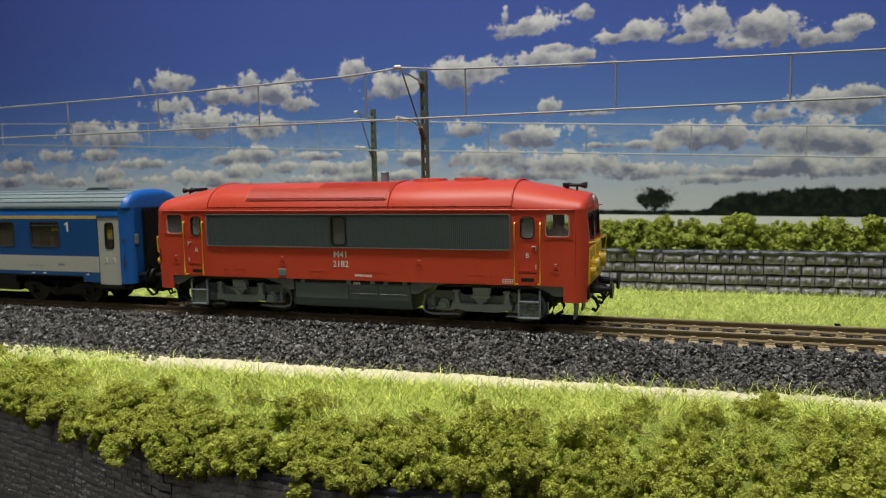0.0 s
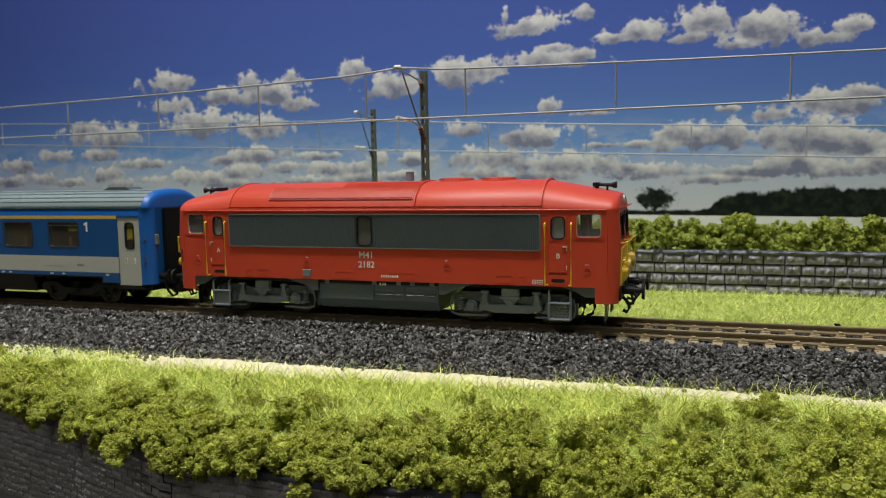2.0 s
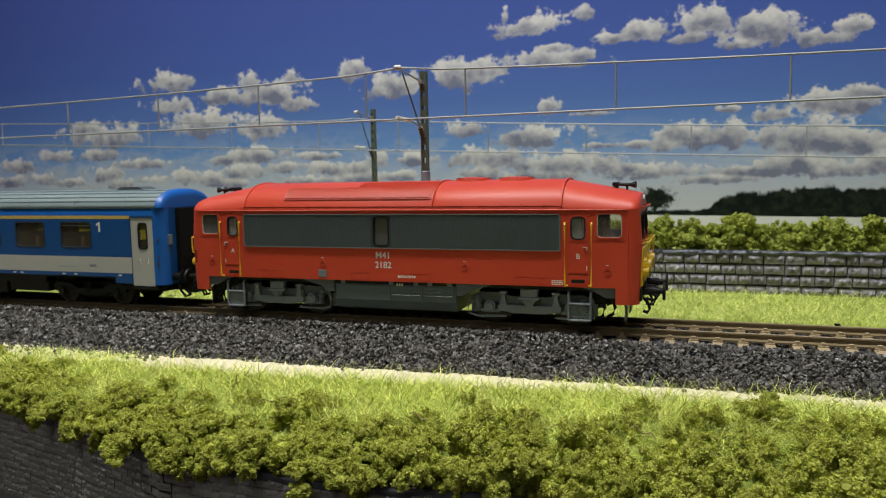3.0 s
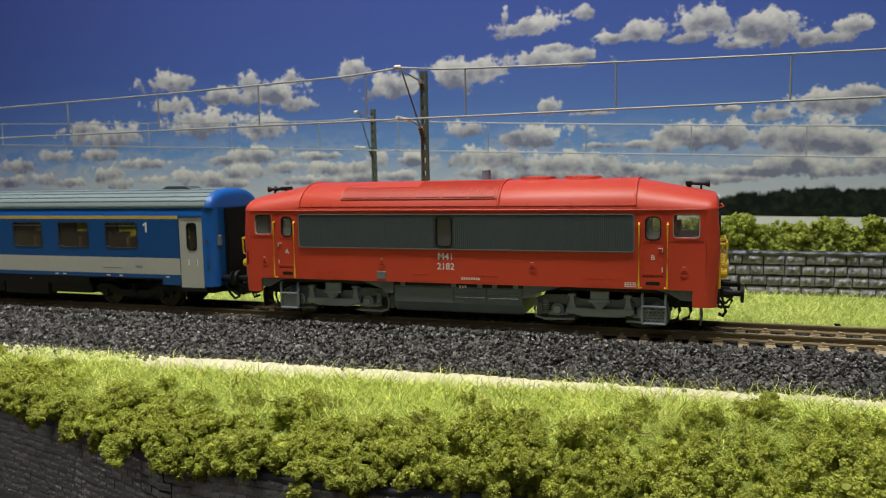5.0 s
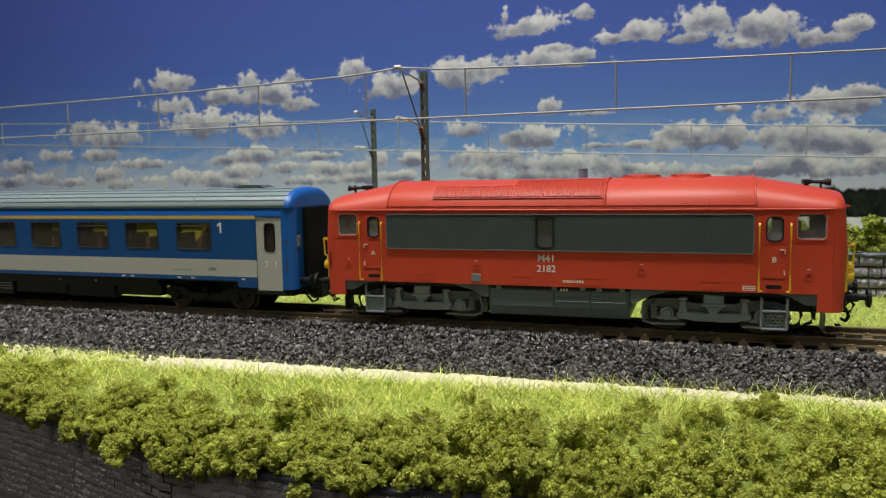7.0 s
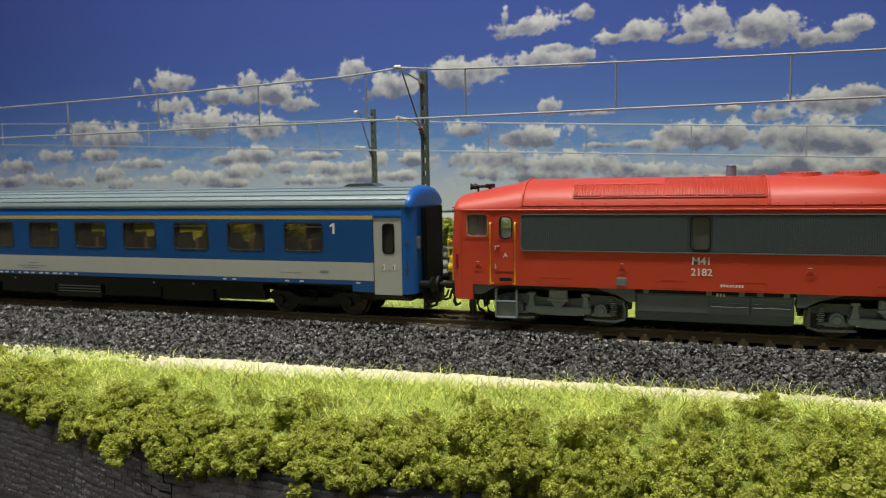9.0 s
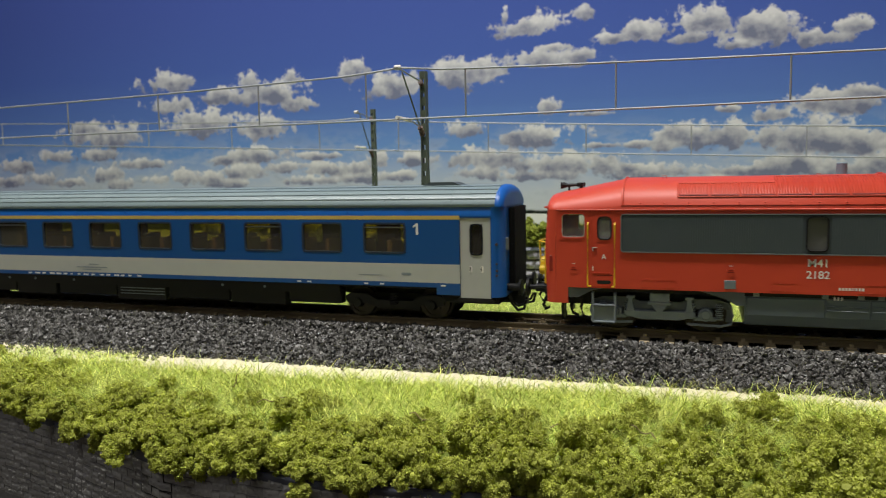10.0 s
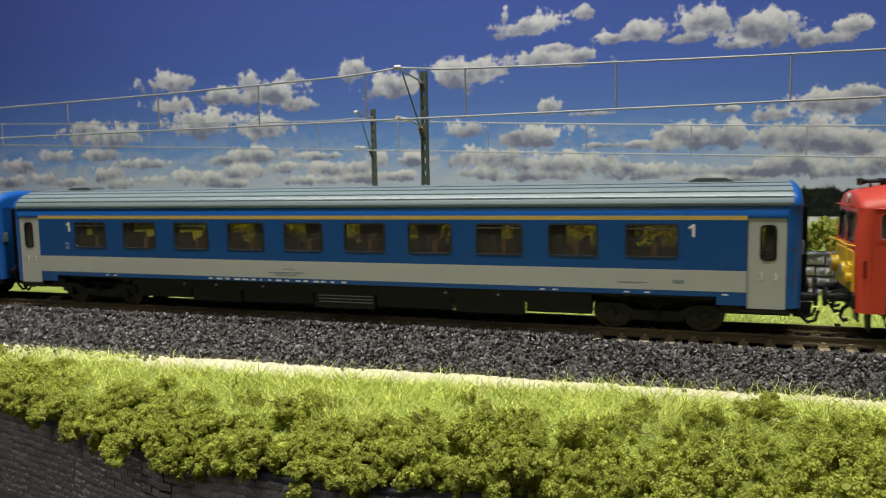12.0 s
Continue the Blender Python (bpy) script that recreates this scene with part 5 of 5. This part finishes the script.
def blades(name, n, x0, x1, ya, yb, lmin, lmax, width, material, label, edge=2.0, clump=0.5, slant=0.0):
    """Static grass: leaning blades of two joints, thicker and thinner in patches."""
    vs, fs = [], []
    k = 0
    while k < n:
        x, y = rng.uniform(x0, x1), rng.uniform(ya - edge, yb + edge)
        y += slant * (x + 60)
        d = noise.noise(Vector((x / 16, y / 9, 1.7)))
        if y < brink(x) + 3 or rng.random() > 0.62 + clump * d:
            continue
        if not ya < y - slant * (x + 60) + edge * (noise.noise(Vector((x / 34, 9.0, 0.0))) + noise.noise(Vector((x / 13, 4.0, 0.0))) + 0.5 * noise.noise(Vector((x / 3, 4.0, 5.0)))) < yb:
            continue
        z = height(x, y) + 0.3
        l = rng.uniform(lmin, lmax)
        a = rng.uniform(0, 2 * math.pi)
        w = width * rng.uniform(0.6, 1.2)
        b = rng.uniform(0, math.pi)
        wx, wy = math.cos(b) * w / 2, math.sin(b) * w / 2
        tilt = rng.uniform(0.5, 1.5)
        p = [x, y, z]
        i = len(vs)
        vs += [(x - wx, y - wy, z), (x + wx, y + wy, z)]
        # three joints, each bent further over
        for q in range(3):
            p = [p[0] + math.cos(a) * l / 3 * math.sin(tilt), p[1] + math.sin(a) * l / 3 * math.sin(tilt), max(height(x, y) + 0.3, p[2] + l / 3 * math.cos(tilt))]
            tilt += rng.uniform(0.0, 0.65)
            a += rng.gauss(0, 0.7)
            k2 = 0.85 - 0.3 * q
            vs += [(p[0] + wx * k2, p[1] + wy * k2, p[2]), (p[0] - wx * k2, p[1] - wy * k2, p[2])] if q < 2 else [tuple(p)]
        fs += [(i, i + 1, i + 2, i + 3), (i + 3, i + 2, i + 4, i + 5), (i + 5, i + 4, i + 6)]
        k += 1
    return tagged(soup(name, vs, fs, material), label, "grass", kind="stuff")


blades("grass", 48000, -270, 66, -90, -51, 3.5, 10.5, 0.18, GRASS, "long bright green static grass on the bank", edge=4.0, slant=0.055)
blades("grass", 5000, -230, 60, -104, -86, 2.0, 4.5, 0.24, GRASS, "short green static grass under the bushes")
blades("grass", 2600, -275, -180, -58, -46.0, 1.5, 4.0, 0.16, GRASSFAR, "short pale static grass beside the ballast", edge=1.5)
blades("grass", 40000, -260, 140, 33, 97, 2.5, 7.0, 0.2, GRASSFAR, "pale green static grass before the stone wall", edge=2.0, clump=0.45)

TET_V = np.array(((1, 1, 1), (1, -1, -1), (-1, 1, -1), (-1, -1, 1)), float) * 0.75
TET_F = np.array(((0, 1, 2), (0, 3, 1), (0, 2, 3), (1, 3, 2)))
OCT_V = np.array(((1, 0, 0), (-1, 0, 0), (0, 1, 0), (0, -1, 0), (0, 0, 1), (0, 0, -1)), float)
OCT_F = np.array(((0, 2, 4), (2, 1, 4), (1, 3, 4), (3, 0, 4), (2, 0, 5), (1, 2, 5), (3, 1, 5), (0, 3, 5)))
G = (1 + 5 ** 0.5) / 2
ICO_V = np.array([(-1, G, 0), (1, G, 0), (-1, -G, 0), (1, -G, 0), (0, -1, G), (0, 1, G), (0, -1, -G), (0, 1, -G), (G, 0, -1), (G, 0, 1), (-G, 0, -1), (-G, 0, 1)]) / 1.9
ICO_F = np.array([(0, 11, 5), (0, 5, 1), (0, 1, 7), (0, 7, 10), (0, 10, 11), (1, 5, 9), (5, 11, 4), (11, 10, 2), (10, 7, 6), (7, 1, 8), (3, 9, 4), (3, 4, 2), (3, 2, 6), (3, 6, 8), (3, 8, 9), (4, 9, 5), (2, 4, 11), (6, 2, 10), (8, 6, 7), (9, 8, 1)])


def scatter(base_v, base_f, at, size, squash=0.35, jitter=0.25):
    """Many small uneven lumps at the places given, as one set of vertices and faces."""
    n, k = len(at), len(base_v)
    v = np.repeat(base_v[None], n, 0) * (1 + gen.uniform(-jitter, jitter, (n, k, 1)))
    v = v * (1 + gen.uniform(-squash, squash, (n, 1, 3)))
    q = gen.normal(size=(n, 4))
    q /= np.linalg.norm(q, axis=1)[:, None]
    w, x, y, z = q.T
    R = np.stack([1 - 2 * (y * y + z * z), 2 * (x * y - z * w), 2 * (x * z + y * w), 2 * (x * y + z * w), 1 - 2 * (x * x + z * z), 2 * (y * z - x * w), 2 * (x * z - y * w), 2 * (y * z + x * w), 1 - 2 * (x * x + y * y)], 1).reshape(n, 3, 3)
    v = np.einsum("nij,nkj->nki", R, v) * size[:, None, None] + at[:, None, :]
    f = base_f[None] + (np.arange(n) * k)[:, None, None]
    return v.reshape(-1, 3), f.reshape(-1, base_f.shape[1])


def bush_mesh(name, material, w, d, h, lobes, knobs, grains, grain):
    """Foam foliage: lobes crusted with crumbs, open between the lobes."""
    places, sizes, cores, core_sizes = [], [], [], []
    for i in range(lobes):
        u = gen.normal(size=3)
        u /= np.linalg.norm(u)
        r = gen.uniform(0.6, 1.1)
        c = np.array((u[0] * w / 2 * r, u[1] * d / 2 * r, h * 0.5 + u[2] * h * 0.42 * r))
        rad = gen.uniform(0.12, 0.22) * (w + d + h) / 3
        cores.append(c), core_sizes.append(rad * 0.36)
        # each lobe carries knobs, each knob a crust of crumbs
        for _ in range(knobs):
            p = gen.normal(size=3)
            p /= np.linalg.norm(p)
            kc, kr = c + p * rad * gen.uniform(0.7, 1.05), rad * gen.uniform(0.34, 0.52)
            p = gen.normal(size=(grains, 3))
            p /= np.linalg.norm(p, axis=1)[:, None]
            cores.append(kc), core_sizes.append(kr * 0.8)
            places.append(kc + p * kr * gen.uniform(0.8, 1.18, (grains, 1)))
            sizes.append(gen.uniform(0.6, 1.3, grains) * grain)
    v1, f1 = scatter(TET_V, TET_F, np.concatenate(places), np.concatenate(sizes), 0.4, 0.35)
    v2, f2 = scatter(ICO_V, ICO_F, np.array(cores), np.array(core_sizes), 0.25, 0.25)
    me = bpy.data.meshes.new(name)
    me.from_pydata((np.concatenate((v1, v2)) * MM).tolist(), [], f1.tolist() + (f2 + len(v1)).tolist())
    me.materials.append(material)
    return me


def plant(meshes, spots, label, group):
    for i, (x, y, z, s, sz) in enumerate(spots):
        ob = new("bush", meshes[i % len(meshes)])
        tagged(ob, label, "bush", group)
        ob.location = (x * MM, y * MM, z * MM)
        ob.rotation_euler = (rng.uniform(-0.15, 0.15), rng.uniform(-0.15, 0.15), rng.uniform(0, 6.28))
        ob.scale = (s, s, sz)


front = [bush_mesh("foam_bush", FOAM, 17, 14, 13, 14, 9, 46, 0.29) for _ in range(6)]
spots = []
for back_by, z0, gap, big in ((0.5, -18.6, 7.5, 0.72), (6.0, -18.6, 9.5, 0.8), (12.5, -17.6, 11.0, 0.8), (20.0, -16.2, 15.0, 0.66), (27.0, -15.6, 12.0, 0.62), (35.0, -15.0, 11.0, 0.58)):
    x = -226.0 if back_by < 25 else -62.0 if back_by < 30 else 3.0
    while x < 58:
        s = big * rng.uniform(0.8, 1.12)
        spots.append((x, brink(x) + back_by + rng.uniform(-2.0, 2.0), z0 + rng.uniform(-1.2, 1.2), s, s * rng.uniform(0.85, 1.12) * (1.1 if x > -60 else 1.0)))
        x += rng.uniform(0.8, 1.25) * gap
# smaller ones higher up in the grass
for x, y, s in ((-203, -72, 0.55), (-190, -76, 0.6), (-172, -79, 0.55), (-150, -83, 0.5), (-112, -80, 0.55), (-99, -73, 0.5), (-93, -80, 0.55), (-66, -84, 0.4), (-53, -73, 0.6), (-47, -80, 0.6), (-38, -83, 0.5), (-22, -82, 0.5), (-13, -66, 0.5), (-15, -77, 0.5), (8, -62, 0.55), (17, -56, 0.55), (15, -66, 0.6), (3, -80, 0.5), (32, -70, 0.6), (36, -62, 0.45), (41, -74, 0.6)):
    spots.append((x, y, -14.6 if y < -70 else -13.2, s, s * rng.uniform(0.95, 1.15)))
plant(front, spots, "olive green foam bush on the edge of the bank", "bushes on the bank")
back = [bush_mesh("hedge_bush", HEDGE, 17, 13, 15, 18, 7, 26, 0.38) for _ in range(4)]
spots = []
x = -260.0
while x < 130:
    spots.append((x, 109 + rng.uniform(-3, 4), 11.5 + rng.uniform(-1.0, 0.5), rng.uniform(1.0, 1.25), rng.uniform(0.95, 1.22)))
    x += rng.uniform(9.5, 13)
plant(back, spots, "green foam hedge bush on the stone wall", "hedge on the wall")


def stone_mesh(i, material, depth, rough):
    """A pillow-shaped dressed stone, one unit long and high, its face towards the viewer."""
    nx, nz = 13, 6
    vs, fs = [], []
    for a in range(nx):
        for b in range(nz):
            u, v = a / (nx - 1) * 2 - 1, b / (nz - 1) * 2 - 1
            edge = (1 - abs(u) ** 6) * (1 - abs(v) ** 3.6)
            n = noise.noise(Vector((u * 1.8 + i * 7.1, v * 1.5, i * 3.3))) + 0.6 * noise.noise(Vector((u * 6.5 + i * 2.1, v * 2.5, i * 1.3)))
            vs.append((u * 0.5 + rng.uniform(-0.012, 0.012), -depth * (0.25 + 0.55 * edge + rough * n * edge), v * 0.5 + rng.uniform(-0.02, 0.02)))
    for a in range(nx - 1):
        for b in range(nz - 1):
            k = a * nz + b
            fs.append((k, k + nz, k + nz + 1, k + 1))
    rim = [b for b in range(nz)] + [a * nz + nz - 1 for a in range(1, nx)] + [(nx - 1) * nz + b for b in range(nz - 2, -1, -1)] + [a * nz for a in range(nx - 2, 0, -1)]
    m = len(vs)
    for r in rim:
        vs.append((vs[r][0], 0.3 * depth, vs[r][2]))
    for j in range(len(rim)):
        q = (j + 1) % len(rim)
        fs.append((rim[j], m + j, m + q, rim[q]))
    me = bpy.data.meshes.new("stone")
    me.from_pydata((np.array(vs) * (MM, MM, MM)).tolist(), [], fs)
    me.materials.append(material)
    me.polygons.foreach_set("use_smooth", [True] * len(me.polygons))
    return me


def stone_wall(joint, name, label, y, x0, x1, z0, z1, courses, lmin, lmax, depth, rough, material, cap, foot, wild):
    """y: how far out the face stands at x."""
    bm = bmesh.new()
    stations = [x0 + (x1 - x0) * k / 24 for k in range(25)]
    loft(bm, [[(x, y(x), foot), (x, y(x) + 3.2, foot), (x, y(x) + 3.2, z1), (x, y(x), z1)] for x in stations])
    wall = part(name, bm, joint, label=label, kind="structure")
    meshes = [stone_mesh(i, material, depth, rough) for i in range(9)]
    caps = [stone_mesh(20 + i, COPING, depth * 0.8, rough * 0.5) for i in range(3)]
    h = (z1 - z0) / courses
    for c in range(courses):
        x = x0 + rng.uniform(-lmax, 0)
        while x < x1:
            l = rng.uniform(lmin, lmax)
            ob = new("stone", meshes[rng.randrange(9)])
            ob.parent = wall
            mid = x + l / 2
            turn = math.atan2(y(mid + 2) - y(mid - 2), 4)
            ob.location = (mid * MM, y(mid) * MM, (z0 + (c + 0.5) * h + rng.uniform(-wild, wild) * 0.12) * MM)
            ob.scale = (l * (0.93 if wild < 2 else 0.98), 1, h * (0.87 if wild < 2 else 0.97) * rng.uniform(0.93, 1.03))
            ob.rotation_euler = (0, rng.uniform(-0.02, 0.02) * wild, turn)
            x += l
    if cap:
        x = x0
        while x < x1:
            l = rng.uniform(9, 16)
            ob = new("coping_stone", caps[rng.randrange(3)])
            ob.parent = wall
            mid = x + l / 2
            ob.location = (mid * MM, (y(mid) + 0.2) * MM, (z1 + 0.4) * MM)
            ob.rotation_euler = (0, 0, math.atan2(y(mid + 2) - y(mid - 2), 4))
            ob.scale = (l * 1.0, 1.9, cap)
            x += l
    return wall


stone_wall(JOINT, "retaining_wall", "dark grey dressed stone wall with shiny rough blocks", lambda x: 98.0, -330, 160, -5.0, 13.2, 4, 4.4, 9.0, 2.0, 0.75, MASONRY, 2.2, -8, 1.0)
stone_wall(FRONTJOINT, "front_wall", "dull black stone wall below the bushes", brink, -240, 62, -42.25, -17.5, 12, 2.4, 5.0, 0.45, 1.2, FRONTSTONE, 2.4, -70, 2.6)

# ---- ballast stones ----


def pebbles(n, x0, x1, ya, yb):
    at = np.stack([gen.uniform(x0, x1, n), gen.uniform(ya, yb, n), np.zeros(n)], 1)
    if ya < -20:
        foot = np.array([bed_foot(x) for x in at[:, 0]])
        at[:, 1] = foot + (at[:, 1] - ya) / (yb - ya) * (yb - foot)
        edge = np.clip((foot + 6 - at[:, 1]) / 6, 0, 1)
    else:
        edge = np.zeros(n)
    at[:, 1] += edge * (1.0 * np.sin(at[:, 0] / 13.3) + 0.5 * np.sin(at[:, 0] / 4.7 + 1) - gen.exponential(np.where(at[:, 0] < -170, 3.2, 0.7)))
    at[:, 2] = [max(bed_height(x, y), -10.6) for x, y in at[:, :2]]
    at[:, 2] += gen.uniform(-0.6, 0.55, n)
    return at, gen.uniform(0.42, 0.9, n)


sets = [pebbles(20500, -300, 95, -41.5, -15.3), pebbles(3600, -260, 110, -7.2, 7.2), pebbles(1000, -31, 110, -15.2, -10.8), pebbles(4300, -300, -31, -16, -10.8), pebbles(4600, -220, 110, 10, 33)]
at, size = np.concatenate([s[0] for s in sets]), np.concatenate([s[1] for s in sets])
under = np.abs(np.abs(at[:, 1]) - 8.7) < 2.6
ondeck = (np.abs(at[:, 1]) < 15.3)
at[ondeck, 2] -= 0.35
# the bed is fuller where the sleeper ends are buried
at[(at[:, 0] < -31) & (at[:, 1] < -10) & (at[:, 1] > -18), 2] += 1.0
at, size = at[~under], size[~under]
near = (at[:, 1] < -31.0) & (at[:, 0] > -22) & (at[:, 0] < 30)
near &= np.cumsum(near) <= 300
half = gen.random(len(at)) < 0.72
for pick, bv, bf in ((half & ~near, ICO_V, ICO_F), (~half & ~near, OCT_V * 0.95, OCT_F)):
    v, f = scatter(bv, bf, at[pick], size[pick], 0.45, 0.42)
    soup("crushed_stone", v, f, STONE, ballast)["kind"] = "stuff"
shapes = []
for i in range(12):
    v, f = scatter(ICO_V, ICO_F, np.zeros((1, 3)), np.ones(1), 0.45, 0.42)
    me = bpy.data.meshes.new("ballast_stone")
    me.from_pydata((v * MM).tolist(), [], f.tolist())
    me.materials.append(LOOSE)
    shapes.append(me)
for p, s in zip(at[near], size[near]):
    ob = new("ballast_stone", shapes[rng.randrange(12)])
    ob.parent = ballast
    ob.location = p * MM
    ob.scale = (s, s, s)
    ob.rotation_euler = (rng.uniform(0, 6), rng.uniform(0, 6), rng.uniform(0, 6))

# ---- twigs caught in the bushes ----
STEM = mat("dry_stem", (0.30, 0.22, 0.12), 0.8, var=0.2, bump=0.1)
for x, y, z, dx, dz in ((-107, -86, -8.5, 9, 2.0), (-118, -80, -7.0, 2, 4.0), (-64, -88, -7.0, 6, -1.5), (-30, -90, -6.5, 7, 1.0), (-8, -88, -7.5, -5, 2.5)):
    bm = bmesh.new()
    chain(bm, [(dx * k / 5, 0.8 * math.sin(k * 1.3), dz * k / 5 + 0.5 * math.sin(k * 1.9)) for k in range(6)], 0.13, 5)
    ob = tagged(part("twig", bm, STEM), "thin dry brown twig caught in the bushes", "twig", "dry twigs")
    ob.location = (x * MM, y * MM, z * MM)

# ---- two odd bits lying about ----
for nm, lab, cat, spot, r, m in (("pebble", "small white pebble caught in the bushes", "pebble", (16.8, -67.3, -8.0), 0.75, WHITE), ("stone_lump", "small dark stone lump in the grass", "stone", (44.5, 30.5, -3.6), 1.1, BLACK)):
    v, f = scatter(ICO_V, ICO_F, np.array([[0.0, 0.0, 0.0], [r * 0.9, 0.2 * r, -0.1 * r]]), np.array([r, r * 0.6]), 0.4, 0.3)
    ob = tagged(soup(nm, v, f, m), lab, cat)
    ob.location = [c * MM for c in spot]

# ---- what moves: the train rolls to the right, its wheels turn ----
WAY_KEYS = ((0, 0), (0.5, 2.74), (1, 5.23), (1.5, 7.18), (2, 9.7), (2.5, 12.39), (3, 15.92), (5, 38.25), (5.5, 45.43), (6, 53.96), (6.5, 62.36), (7, 71.61), (9, 117.68), (9.5, 132.32), (10, 148.59), (10.5, 164.82), (11, 185.33), (11.5, 208.02), (12, 235.74))


def travel(t):
    """Millimetres that the train has rolled by t seconds."""
    ks = WAY_KEYS
    n = len(ks)

    def slope(i):
        a, b = ks[max(i - 1, 0)], ks[min(i + 1, n - 1)]
        return (b[1] - a[1]) / (b[0] - a[0])

    for i in range(n - 1):
        (ta, sa), (tb, sb) = ks[i], ks[i + 1]
        if t <= tb:
            h = tb - ta
            u = (t - ta) / h
            return (2 * u ** 3 - 3 * u ** 2 + 1) * sa + (u ** 3 - 2 * u ** 2 + u) * h * slope(i) + (3 * u ** 2 - 2 * u ** 3) * sb + (u ** 3 - u ** 2) * h * slope(i + 1)
    return ks[-1][1]


def motions():
    times = [i / 10 for i in range(121)]
    for ob, start in ((loco, -113.3), (coach_one, -355.0), (coach_two, -658.4)):
        walk(ob, [(t, pose((start + travel(t)) * MM, 0, 0)) for t in times])
    for ws, r in [(w, 6.0) for w in loco_wheels] + [(w, 5.3) for w in coach_wheels + coach_two_wheels]:
        at = ws.location.copy()
        walk(ws, [(t, pose(at.x, at.y, at.z, 0, math.degrees(travel(t) / r), 0)) for t in times])


motions()
